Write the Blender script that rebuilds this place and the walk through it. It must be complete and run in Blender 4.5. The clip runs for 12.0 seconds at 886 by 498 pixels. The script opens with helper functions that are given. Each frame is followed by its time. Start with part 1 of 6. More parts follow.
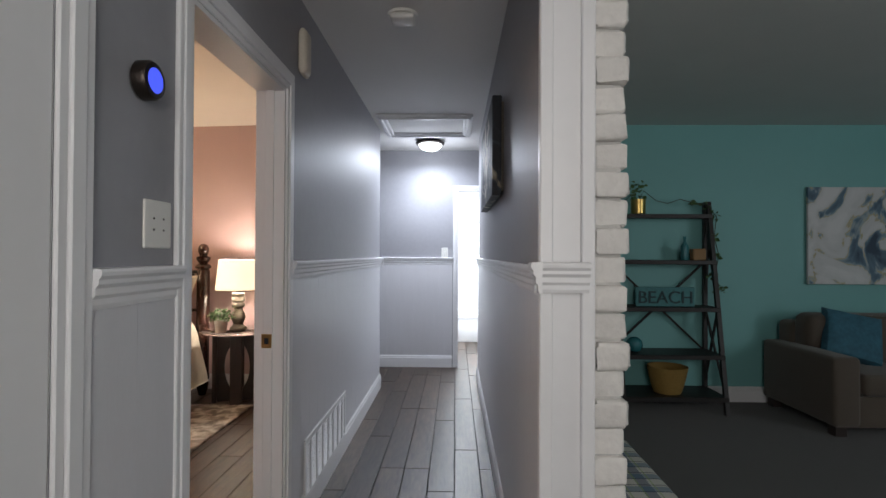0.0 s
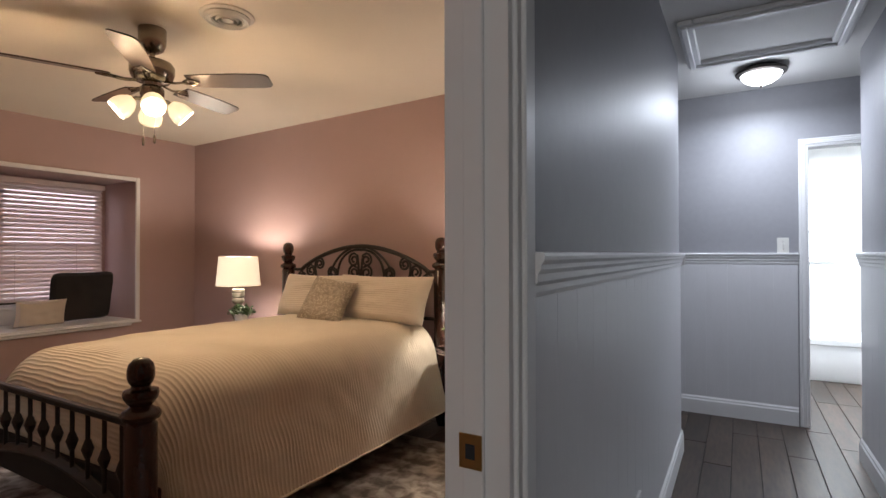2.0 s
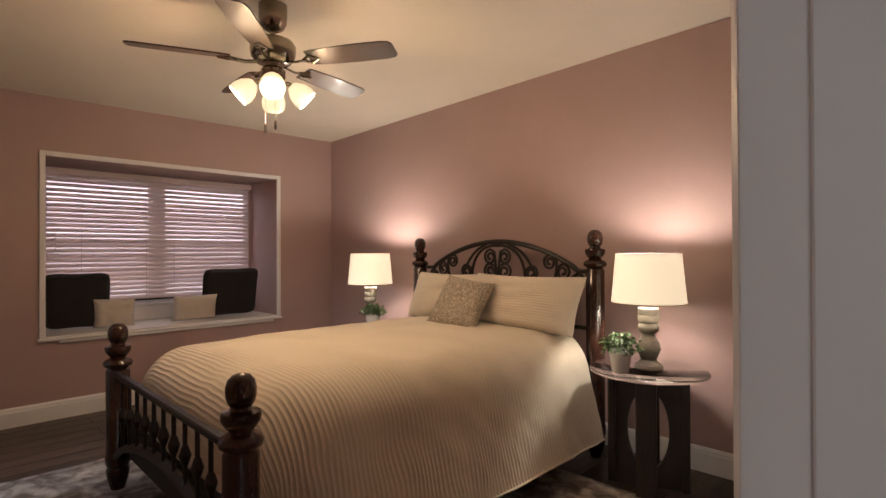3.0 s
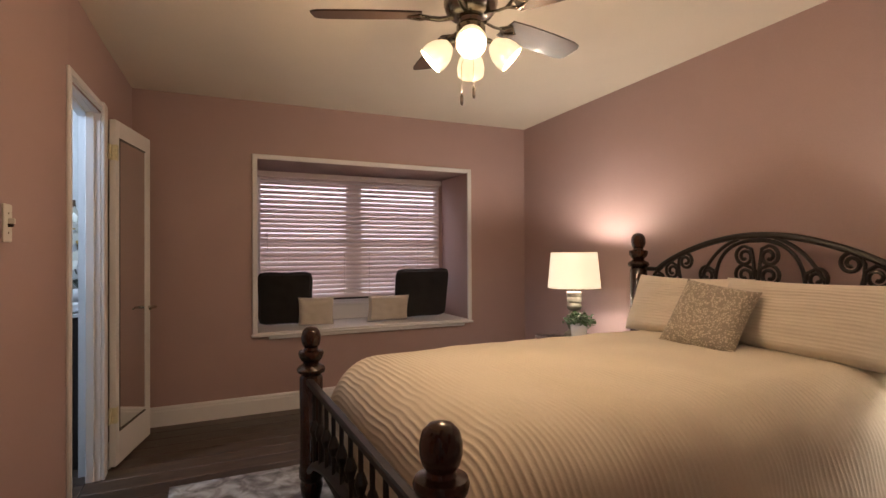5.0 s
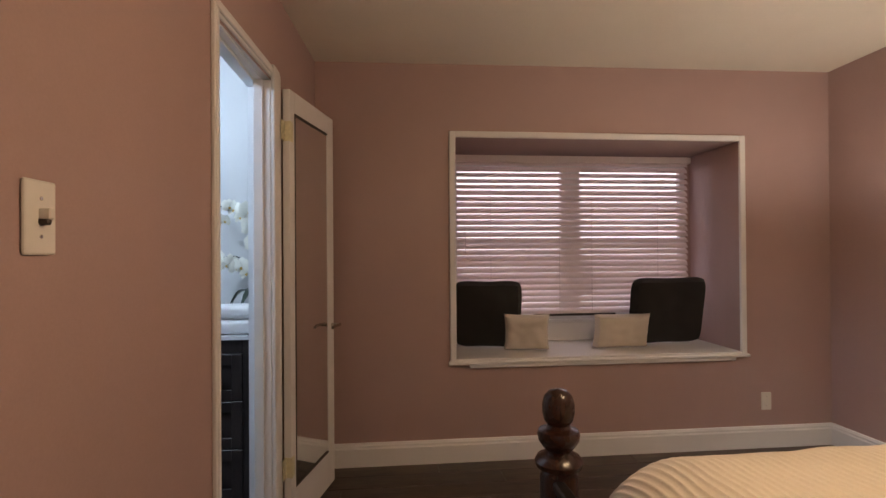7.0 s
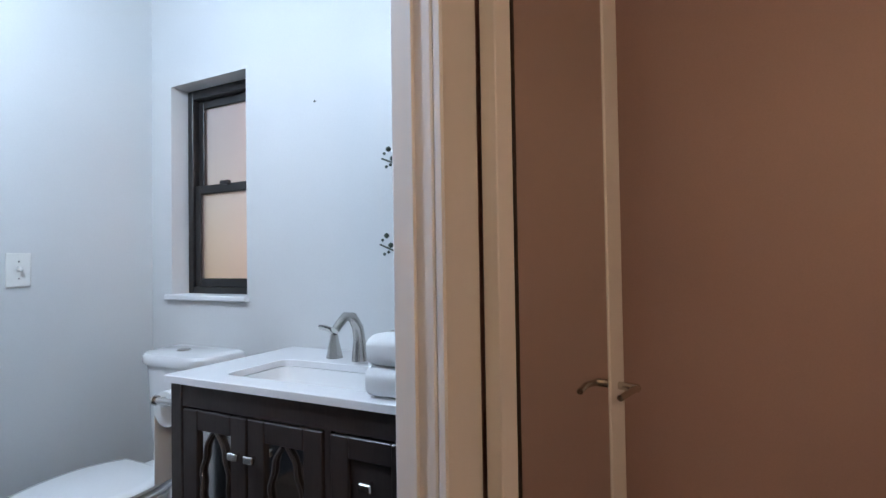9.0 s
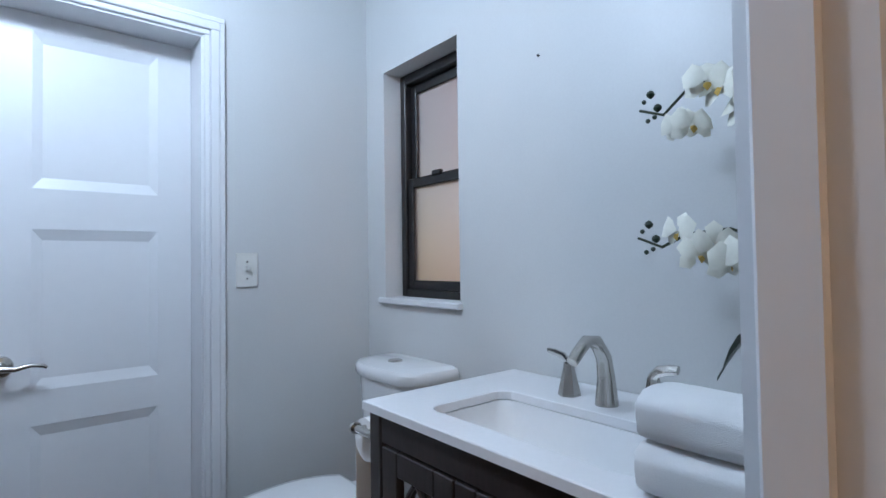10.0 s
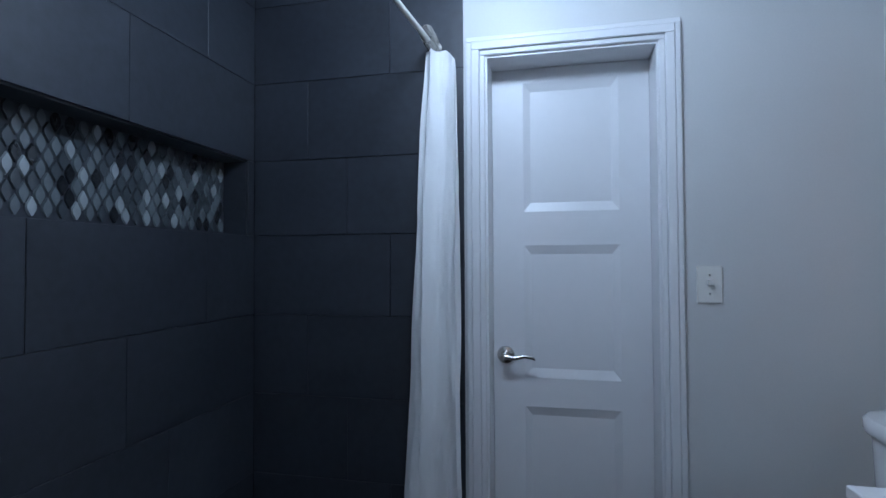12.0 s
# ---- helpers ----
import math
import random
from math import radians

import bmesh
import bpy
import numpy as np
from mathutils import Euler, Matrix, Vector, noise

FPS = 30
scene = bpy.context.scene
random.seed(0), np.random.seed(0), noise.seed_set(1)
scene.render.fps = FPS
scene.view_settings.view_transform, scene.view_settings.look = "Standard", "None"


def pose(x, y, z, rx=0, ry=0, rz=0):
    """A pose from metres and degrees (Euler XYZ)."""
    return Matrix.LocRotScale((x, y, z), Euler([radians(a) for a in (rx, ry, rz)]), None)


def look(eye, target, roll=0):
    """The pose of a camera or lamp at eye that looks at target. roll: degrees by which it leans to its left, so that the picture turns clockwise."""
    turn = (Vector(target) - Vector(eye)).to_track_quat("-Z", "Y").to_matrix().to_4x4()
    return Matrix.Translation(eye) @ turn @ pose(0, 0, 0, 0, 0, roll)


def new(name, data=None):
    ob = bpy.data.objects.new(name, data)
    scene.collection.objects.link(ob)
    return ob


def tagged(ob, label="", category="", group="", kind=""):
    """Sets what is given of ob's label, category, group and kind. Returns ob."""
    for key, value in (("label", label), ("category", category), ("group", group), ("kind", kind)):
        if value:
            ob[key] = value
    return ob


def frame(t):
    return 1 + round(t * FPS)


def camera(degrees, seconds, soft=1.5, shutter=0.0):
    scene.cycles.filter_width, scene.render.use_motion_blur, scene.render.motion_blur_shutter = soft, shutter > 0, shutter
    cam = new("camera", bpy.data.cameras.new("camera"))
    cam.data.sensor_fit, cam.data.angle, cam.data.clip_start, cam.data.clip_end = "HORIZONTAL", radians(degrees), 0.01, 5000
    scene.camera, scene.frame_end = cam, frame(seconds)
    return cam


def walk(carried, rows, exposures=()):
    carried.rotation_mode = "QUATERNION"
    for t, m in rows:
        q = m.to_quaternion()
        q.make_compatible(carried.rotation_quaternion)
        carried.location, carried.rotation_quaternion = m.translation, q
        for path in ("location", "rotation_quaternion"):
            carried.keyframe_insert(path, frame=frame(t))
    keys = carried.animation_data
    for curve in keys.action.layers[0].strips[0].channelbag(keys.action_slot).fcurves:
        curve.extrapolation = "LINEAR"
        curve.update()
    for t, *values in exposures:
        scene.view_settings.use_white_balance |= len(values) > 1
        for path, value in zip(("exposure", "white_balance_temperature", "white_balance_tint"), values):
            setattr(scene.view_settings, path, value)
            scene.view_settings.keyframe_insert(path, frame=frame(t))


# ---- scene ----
cam = camera(81.4, 12.0)
PATH = [
    (0, (0.522, 0.526, 1.307), (0.475, 2.525, 1.329), 0.3),
    (0.5, (0.436, 0.987, 1.298), (0.271, 2.98, 1.318), 0.2),
    (1, (0.397, 1.36, 1.289), (0.029, 3.325, 1.308), 0.0),
    (1.5, (0.288, 1.67, 1.272), (-0.362, 3.561, 1.29), -0.1),
    (2, (0.118, 1.927, 1.272), (-0.88, 3.661, 1.291), -0.1),
    (2.5, (-0.051, 2.159, 1.258), (-1.302, 3.719, 1.277), -0.1),
    (4.3, (-0.698, 2.579, 1.288), (-2.383, 3.657, 1.294), -0.3),
    (4.5, (-0.746, 2.592, 1.279), (-2.476, 3.596, 1.293), -0.2),
    (5, (-0.815, 2.566, 1.248), (-2.623, 3.421, 1.264), -0.3),
    (5.5, (-0.893, 2.522, 1.223), (-2.757, 3.246, 1.24), -0.3),
    (6, (-1.095, 2.504, 1.226), (-3.0, 3.113, 1.24), -0.4),
    (6.5, (-1.46, 2.565, 1.265), (-3.419, 2.968, 1.28), -0.3),
    (7, (-1.943, 2.584, 1.288), (-3.933, 2.783, 1.301), -0.4),
    (7.2, (-2.163, 2.586, 1.297), (-4.158, 2.73, 1.313), -0.4),
    (8.8, (-3.403, 2.482, 1.213), (-5.257, 1.732, 1.262), -0.9),
    (9, (-3.493, 2.448, 1.215), (-5.277, 1.547, 1.258), -0.9),
    (9.5, (-3.656, 2.306, 1.228), (-5.204, 1.039, 1.24), -0.3),
    (10, (-3.822, 2.135, 1.221), (-5.091, 0.591, 1.273), -0.8),
    (10.5, (-3.904, 2.014, 1.248), (-4.76, 0.208, 1.307), -0.6),
    (11, (-3.945, 1.948, 1.269), (-4.276, -0.023, 1.347), -0.5),
    (11.5, (-3.935, 1.979, 1.29), (-3.825, -0.017, 1.352), -0.4),
    (12, (-3.966, 2.082, 1.282), (-3.536, 0.129, 1.33), -0.3),
]
walk(cam, [(t, look(eye, target, roll)) for t, eye, target, roll in PATH],
     [(0, 0.5, 6500, 10), (1.2, 0.12, 6500, 10), (2.5, -0.05, 6500, 10), (4.5, 0.03, 6500, 10), (6.0, -0.12, 6500, 10), (7.2, 0.05, 6500, 10), (8.8, 0.15, 6500, 10), (9.5, 0.0, 6400, 10), (10.2, -0.35, 6250, 10), (11, -0.8, 6050, 10), (12, -1.0, 5950, 10)])

# world: weak cool daylight that only enters through the windows
world = bpy.data.worlds.new("world")
scene.world = world
world.use_nodes = True
wn = world.node_tree
sky = wn.nodes.new("ShaderNodeTexSky")
sky.sky_type, sky.sun_disc = "NISHITA", False
sky.sun_elevation, sky.sun_rotation = radians(40), radians(200)
wn.links.new(sky.outputs[0], wn.nodes["Background"].inputs[0])
wn.nodes["Background"].inputs[1].default_value = 0.06


def lamp(name, kind, m, watts, color, **settings):
    data = bpy.data.lights.new(name, kind)
    data.energy, data.color = watts, color
    for key, value in settings.items():
        if key == "size":
            data.size = value
        elif key == "size_y":
            data.shape, data.size_y = "RECTANGLE", value
        elif key == "radius":
            data.shadow_soft_size = value
    ob = new(name, data)
    ob.matrix_world = m
    return ob


WARM, TABLE, COOL = (1.0, 0.68, 0.41), (1.0, 0.86, 0.72), (0.62, 0.78, 1.0)
# hall dome, four fan bulbs, two table lamps, bathroom ceiling bulb, added panels for the daylight of the far washroom
# and living room, unseen fill panel at the entry
lamp("hall_bulb", "AREA", look((0.252, 6.0, 2.36), (0.252, 6.0, 0)), 19, (0.8, 0.87, 1.0), size=0.2)
lamp("hall_glow", "POINT", pose(0.252, 6.0, 2.26), 5.5, (0.8, 0.87, 1.0), radius=0.12)
for k in range(4):
    a = radians(-28 + 90 * k)
    lamp("fan_bulb", "POINT", pose(-2.68 + 0.185 * math.cos(a), 3.58 + 0.185 * math.sin(a), 2.03), 10.6, WARM, radius=0.035)
lamp("table_bulb", "POINT", pose(-3.87, 5.09, 1.178), 27, TABLE, radius=0.04)
lamp("table_bulb", "POINT", pose(-1.42, 5.11, 1.178), 20, TABLE, radius=0.04)
lamp("bath_bulb", "POINT", pose(-3.78, 1.05, 2.30), 56, COOL, radius=0.08)
# added ceiling panel hidden above the door head, in place of window daylight
lamp("washroom_daylight", "AREA", look((0.95, 7.9, 2.42), (0.95, 7.8, 0.0)), 120, (0.85, 0.92, 1.0), size=1.2, size_y=1.4)
# added panel in place of daylight; no living room window is built
lamp("living_daylight", "AREA", look((5.6, 0.5, 1.6), (2.5, 4.5, 1.2)), 23, (0.9, 0.95, 1.0), size=1.6, size_y=1.3)
# added fill panel that brightens the near hall; no source of its own
lamp("entry_daylight", "AREA", look((0.9, -1.3, 1.7), (0.1, 2.5, 1.3)), 27, (1.0, 0.96, 0.92), size=1.2, size_y=1.6)


# ---- materials ----
def material(name, color, rough=0.5, metal=0.0, vary=0.12, grain=60.0, stain=2.5, bump=0.1, dist=0.002, coat=0.0, stretch=(1, 1, 1), random_value=0.0, sheen=0.0):
    """A surface with fine grain and broad stains in colour, gloss and relief."""
    m = bpy.data.materials.new(name)
    m.use_nodes = True
    t = m.node_tree
    b = t.nodes["Principled BSDF"]
    b.inputs["Metallic"].default_value = metal
    b.inputs["Coat Weight"].default_value = coat
    b.inputs["Sheen Weight"].default_value = sheen
    tc = t.nodes.new("ShaderNodeTexCoord")
    mp = t.nodes.new("ShaderNodeMapping")
    mp.inputs["Scale"].default_value = stretch
    t.links.new(tc.outputs["Object"], mp.inputs[0])
    info = t.nodes.new("ShaderNodeObjectInfo")
    shift = t.nodes.new("ShaderNodeVectorMath")
    shift.operation = "MULTIPLY_ADD"
    shift.inputs[1].default_value = (7.0, 13.0, 5.0)
    t.links.new(info.outputs["Random"], shift.inputs[0])
    t.links.new(mp.outputs[0], shift.inputs[2])
    fine, broad = t.nodes.new("ShaderNodeTexNoise"), t.nodes.new("ShaderNodeTexNoise")
    fine.inputs["Scale"].default_value, fine.inputs["Detail"].default_value = grain, 5
    broad.inputs["Scale"].default_value, broad.inputs["Detail"].default_value = stain, 3
    for n in (fine, broad):
        t.links.new(shift.outputs[0], n.inputs["Vector"])
    add = t.nodes.new("ShaderNodeMath")
    t.links.new(fine.outputs[0], add.inputs[0])
    t.links.new(broad.outputs[0], add.inputs[1])
    rng = t.nodes.new("ShaderNodeMapRange")
    rng.inputs["From Min"].default_value, rng.inputs["From Max"].default_value = 0.6, 1.4
    rng.inputs["To Min"].default_value, rng.inputs["To Max"].default_value = 1 - vary, 1 + vary
    t.links.new(add.outputs[0], rng.inputs[0])
    val = rng.outputs[0]
    if random_value:
        r2 = t.nodes.new("ShaderNodeMapRange")
        r2.inputs["To Min"].default_value, r2.inputs["To Max"].default_value = 1 - random_value, 1 + random_value
        t.links.new(info.outputs["Random"], r2.inputs[0])
        mul = t.nodes.new("ShaderNodeMath")
        mul.operation = "MULTIPLY"
        t.links.new(val, mul.inputs[0])
        t.links.new(r2.outputs[0], mul.inputs[1])
        val = mul.outputs[0]
    hsv = t.nodes.new("ShaderNodeHueSaturation")
    hsv.inputs["Color"].default_value = (*color, 1)
    t.links.new(val, hsv.inputs["Value"])
    t.links.new(hsv.outputs[0], b.inputs["Base Color"])
    rr = t.nodes.new("ShaderNodeMapRange")
    rr.inputs["To Min"].default_value, rr.inputs["To Max"].default_value = max(0.02, rough * 0.92), min(1, rough * 1.08)
    t.links.new(broad.outputs[0], rr.inputs[0])
    t.links.new(rr.outputs[0], b.inputs["Roughness"])
    if bump:
        bp = t.nodes.new("ShaderNodeBump")
        bp.inputs["Strength"].default_value, bp.inputs["Distance"].default_value = bump, dist
        t.links.new(fine.outputs[0], bp.inputs["Height"])
        t.links.new(bp.outputs[0], b.inputs["Normal"])
    return m


def glowing(name, color, strength, base=(0.9, 0.9, 0.88)):
    m = material(name, base, 0.5)
    b = m.node_tree.nodes["Principled BSDF"]
    b.inputs["Emission Color"].default_value, b.inputs["Emission Strength"].default_value = (*color, 1), strength
    return m


def glass(name, color, rough=0.0):
    m = bpy.data.materials.new(name)
    m.use_nodes = True
    b = m.node_tree.nodes["Principled BSDF"]
    b.inputs["Base Color"].default_value, b.inputs["Roughness"].default_value = (*color, 1), rough
    b.inputs["Transmission Weight"].default_value, b.inputs["IOR"].default_value = 1.0, 1.45
    return m


GREY_WALL = material("grey_wall_paint", (0.285, 0.285, 0.305), 0.5, vary=0.05, grain=25, stain=3, bump=0.05, dist=0.003)
WHITE_TRIM = material("white_trim_paint", (0.74, 0.74, 0.75), 0.38, vary=0.015, grain=30, bump=0.02)
WAINSCOT = material("wainscot_paint", (0.61, 0.61, 0.635), 0.34, vary=0.03, grain=24, bump=0.012, stretch=(6, 6, 1))
MAUVE = material("mauve_wall_paint", (0.405, 0.284, 0.272), 0.5, vary=0.05, grain=180, bump=0.12)
TEAL = material("teal_wall_paint", (0.18, 0.42, 0.41), 0.55, vary=0.05, grain=180, bump=0.12)
CEILING = material("ceiling_paint", (0.72, 0.71, 0.69), 0.75, vary=0.04, grain=140, bump=0.25)
CREAM_CEILING = material("cream_ceiling_paint", (0.77, 0.71, 0.61), 0.7, vary=0.04, grain=140, bump=0.2)
BATH_WALL = material("bath_wall_paint", (0.60, 0.605, 0.60), 0.42, vary=0.03, grain=160, bump=0.1)
PLANK = material("plank_wood", (0.052, 0.034, 0.024), 0.38, vary=0.8, grain=9, stain=2.6, bump=0.35, dist=0.002, stretch=(7, 1, 1), random_value=0.42)
CARPET = material("carpet_pile", (0.034, 0.031, 0.029), 0.95, vary=0.25, grain=220, bump=0.8, dist=0.006, sheen=0.2)
BRICK = material("painted_brick", (0.68, 0.66, 0.63), 0.6, vary=0.1, grain=45, stain=9, bump=0.8, dist=0.006, random_value=0.06)
SLATE = material("slate_tile", (0.026, 0.030, 0.039), 0.40, vary=0.28, grain=35, stain=3, bump=0.25, random_value=0.1)
GROUT = material("dark_grout", (0.018, 0.019, 0.022), 0.85)


# ---- mesh helpers ----
def thing(name, at, label, category, group="", turn=0):
    e = new(name)
    e.empty_display_size = 0.1
    e.matrix_world = pose(*at, 0, 0, turn)
    return tagged(e, label, category, group)


def mesh_of(name, bm, mats, smooth=False):
    me = bpy.data.meshes.new(name)
    bmesh.ops.recalc_face_normals(bm, faces=bm.faces)
    bm.to_mesh(me)
    bm.free()
    for m in mats if isinstance(mats, (list, tuple)) else [mats]:
        me.materials.append(m)
    if smooth:
        me.shade_smooth()
        me.set_sharp_from_angle(angle=radians(40))
    return me


def part(name, bm, mats, parent, label="", smooth=False):
    ob = new(name, mesh_of(name, bm, mats, smooth))
    ob.parent = parent
    return tagged(ob, label)


def alone(name, bm, mats, label, category="", kind="", smooth=False, group=""):
    return tagged(new(name, mesh_of(name, bm, mats, smooth)), label, category, group, kind)


def box(bm, x0, x1, y0, y1, z0, z1, bevel=0.0, segs=1):
    r = bmesh.ops.create_cube(bm, size=1)
    vs = r["verts"]
    for v in vs:
        v.co = (x0 + (v.co.x + 0.5) * (x1 - x0), y0 + (v.co.y + 0.5) * (y1 - y0), z0 + (v.co.z + 0.5) * (z1 - z0))
    if bevel:
        es = list({e for v in vs for e in v.link_edges})
        vs = bmesh.ops.bevel(bm, geom=es, offset=bevel, segments=segs, affect="EDGES", profile=0.5)["verts"]
    return vs


def boxed(*dims, bevel=0.0, segs=1):
    bm = bmesh.new()
    box(bm, *dims, bevel=bevel, segs=segs)
    return bm


def lathe(profile, segs=24, at=(0, 0, 0)):
    """Turned body: profile of (radius, height) from bottom to top."""
    bm = bmesh.new()
    rings = []
    for r, z in profile:
        rings.append([bm.verts.new((at[0] + max(r, 1e-4) * math.cos(2 * math.pi * i / segs), at[1] + max(r, 1e-4) * math.sin(2 * math.pi * i / segs), at[2] + z)) for i in range(segs)])
    for a, b in zip(rings, rings[1:]):
        for i in range(segs):
            bm.faces.new((a[i], a[(i + 1) % segs], b[(i + 1) % segs], b[i]))
    bm.faces.new(rings[0][::-1])
    bm.faces.new(rings[-1])
    return bm


def tube(points, radius, segs=8, bm=None, taper=None, flat=1.0):
    """A round bar along a line of points."""
    bm = bm or bmesh.new()
    pts = [Vector(p) for p in points]
    rings = []
    side = None
    for i, p in enumerate(pts):
        d = (pts[min(i + 1, len(pts) - 1)] - pts[max(i - 1, 0)]).normalized()
        if side is None:
            side = d.orthogonal().normalized()
        side = (side - d * side.dot(d)).normalized()
        other = d.cross(side)
        r = radius * (taper[i] if taper else 1)
        rings.append([bm.verts.new(p + side * r * math.cos(2 * math.pi * k / segs) + other * r * flat * math.sin(2 * math.pi * k / segs)) for k in range(segs)])
    for a, b in zip(rings, rings[1:]):
        for k in range(segs):
            bm.faces.new((a[k], a[(k + 1) % segs], b[(k + 1) % segs], b[k]))
    bm.faces.new(rings[0][::-1])
    bm.faces.new(rings[-1])
    return bm


def sheet(nx, ny, f, bm=None):
    """A grid of points f(u, v), u and v from 0 to 1."""
    bm = bm or bmesh.new()
    g = [[bm.verts.new(f(i / nx, j / ny)) for j in range(ny + 1)] for i in range(nx + 1)]
    for i in range(nx):
        for j in range(ny):
            bm.faces.new((g[i][j], g[i + 1][j], g[i + 1][j + 1], g[i][j + 1]))
    return bm


def strip(profile, a, b, out, bm=None):
    """A moulding: profile of (out, up) swept level from a to b; out is the level way off the wall."""
    bm = bm or bmesh.new()
    a, b, out = Vector(a), Vector(b), Vector(out)
    up = Vector((0, 0, 1))
    ends = [[bm.verts.new(p + out * o + up * u) for o, u in profile] for p in (a, b)]
    n = len(profile)
    for i in range(n):
        bm.faces.new((ends[0][i], ends[0][(i + 1) % n], ends[1][(i + 1) % n], ends[1][i]))
    bm.faces.new(ends[0])
    bm.faces.new(ends[1][::-1])
    return bm


def wall(name, boxes, mats, label):
    """A wall out of abutting boxes; mats by side: default, then {axis side: material}."""
    bm = bmesh.new()
    for b in boxes:
        box(bm, *b)
    bmesh.ops.recalc_face_normals(bm, faces=bm.faces)
    default, sides = mats
    used = [default] + list(dict.fromkeys(sides.values()))
    for f in bm.faces:
        n = f.normal
        key = max((("+x", n.x), ("-x", -n.x), ("+y", n.y), ("-y", -n.y), ("+z", n.z), ("-z", -n.z)), key=lambda q: q[1])[0]
        f.material_index = used.index(sides.get(key, default))
    return alone(name, bm, used, label, "wall", "structure")


H = 2.56  # wall height, into the ceilings
HC = 2.525  # hall ceiling


def ceil_z(x, y):
    """The bedroom ceiling of this old house sags towards the window."""
    return 2.472 + 0.0235 * (x + 5.1) + 0.008 * (y - 5.5)


RAIL = [(0, 0), (0.009, 0), (0.012, 0.01), (0.012, 0.022), (0.018, 0.03), (0.018, 0.044), (0.025, 0.053), (0.025, 0.062), (0.031, 0.07), (0.032, 0.078), (0.03, 0.084), (0, 0.086)]
BASE = [(0, 0), (0.016, 0), (0.016, 0.105), (0.012, 0.115), (0.012, 0.125), (0.006, 0.138), (0, 0.14)]

# ---- walls ----
# hall and bedroom share this wall: bedroom door, and a closed white door near the start
wall("wall_hall_left", [(-0.34, -0.22, -1.5, 0.65, 0, H), (-0.34, -0.22, 0.65, 1.455, 2.05, H), (-0.34, -0.22, 1.455, 1.945, 0, H), (-0.34, -0.22, 1.945, 2.75, 2.03, H), (-0.34, -0.22, 2.75, 5.57, 0, H)],
     (WHITE_TRIM, {"+x": GREY_WALL, "-x": MAUVE}), "hall wall painted grey above a white wainscot, mauve inside the bedroom")
wall("wall_hall_right", [(0.77, 0.90, 2.0, 5.95, 0, H)], (GREY_WALL, {"+x": BATH_WALL}), "grey painted hall wall over a white wainscot")
wall("wall_hall_end", [(-1.9, 0.56, 6.53, 6.65, 0, H), (0.56, 1.34, 6.53, 6.65, 2.05, H), (1.34, 2.2, 6.53, 6.65, 0, H)], (GREY_WALL, {"+y": WHITE_TRIM}), "grey painted wall at the hall's end with a doorway")
wall("wall_alcove_left", [(-1.9, -1.78, 5.61, 6.53, 0, H)], (GREY_WALL, {}), "plain grey alcove wall")
wall("wall_alcove_right", [(0.90, 2.2, 5.95, 6.03, 0, H), (2.08, 2.2, 6.03, 6.53, 0, H)], (GREY_WALL, {}), "plain grey alcove wall beside the far doorway")
wall("wall_headboard", [(-5.1, -0.34, 5.49, 5.57, 0, H), (-1.9, -0.34, 5.57, 5.61, 0, H)], (GREY_WALL, {"-y": MAUVE}), "mauve painted bedroom wall behind the headboard")
wall("wall_window", [(-5.25, -5.1, 2.03, 2.975, 0, H), (-5.25, -5.1, 2.975, 4.845, 0, 0.60), (-5.25, -5.1, 2.975, 4.845, 2.0, H), (-5.25, -5.1, 4.845, 5.57, 0, H)], (MAUVE, {}), "mauve painted bedroom wall with a deep window recess")
wall("wall_bath", [(-5.1, -4.31, 1.95, 2.07, 0, H), (-4.31, -3.645, 1.95, 2.03, 2.04, H), (-3.645, -0.36, 1.95, 2.03, 0, H)], (WHITE_TRIM, {"+y": MAUVE, "-y": BATH_WALL}), "wall between bedroom and bathroom, mauve on the bedroom side")


def skew(x):
    """The bedroom face of that wall runs slightly out of square towards the window."""
    return 0.0 if x > -3.645 else 0.04 * min(1.0, (-3.645 - x) / 0.665) + 0.06 * max(0.0, (-4.31 - x) / 0.79)


for v in bpy.data.objects["wall_bath"].data.vertices:
    if v.co.y > 2.0:
        v.co.y = 2.03 + skew(v.co.x)
wall("wall_bath_window", [(-5.1, -4.95, 0.15, 0.40, 0, H), (-5.1, -4.95, 0.40, 0.85, 0, 1.075), (-5.1, -4.95, 0.40, 0.85, 1.985, H), (-5.1, -4.95, 0.85, 1.95, 0, H)], (BATH_WALL, {}), "pale grey bathroom wall with a small window")
wall("wall_bath_door", [(-5.1, -4.304, 0.12, 0.27, 0, H), (-4.304, -3.724, 0.12, 0.27, 2.012, H), (-3.724, -3.645, 0.12, 0.27, 0, H)], (BATH_WALL, {}), "pale grey bathroom wall with a closet door")
wall("wall_shower_back", [(-3.645, -2.66, 0.12, 0.262, 0, H)], (GROUT, {}), "dark grout bed behind slate shower tiles")
wall("wall_shower_side", [(-2.80, -2.66, 0.262, 0.31, 0, H), (-2.80, -2.66, 0.31, 1.55, 0, 1.385), (-2.80, -2.66, 0.31, 1.55, 1.675, H), (-2.80, -2.66, 1.55, 1.95, 0, H)], (GROUT, {}), "dark shower wall with a long niche")
wall("wall_closet_back", [(-4.5, -3.5, -0.1, 0.0, 0, H)], (BATH_WALL, {}), "plain closet wall behind the door")
wall("wall_living_teal", [(0.90, 6.0, 5.22, 5.34, 0, H)], (TEAL, {}), "teal painted living room wall")
wall("wall_living_east", [(6.0, 6.12, -1.5, 5.34, 0, H)], (TEAL, {}), "teal painted living room side wall")
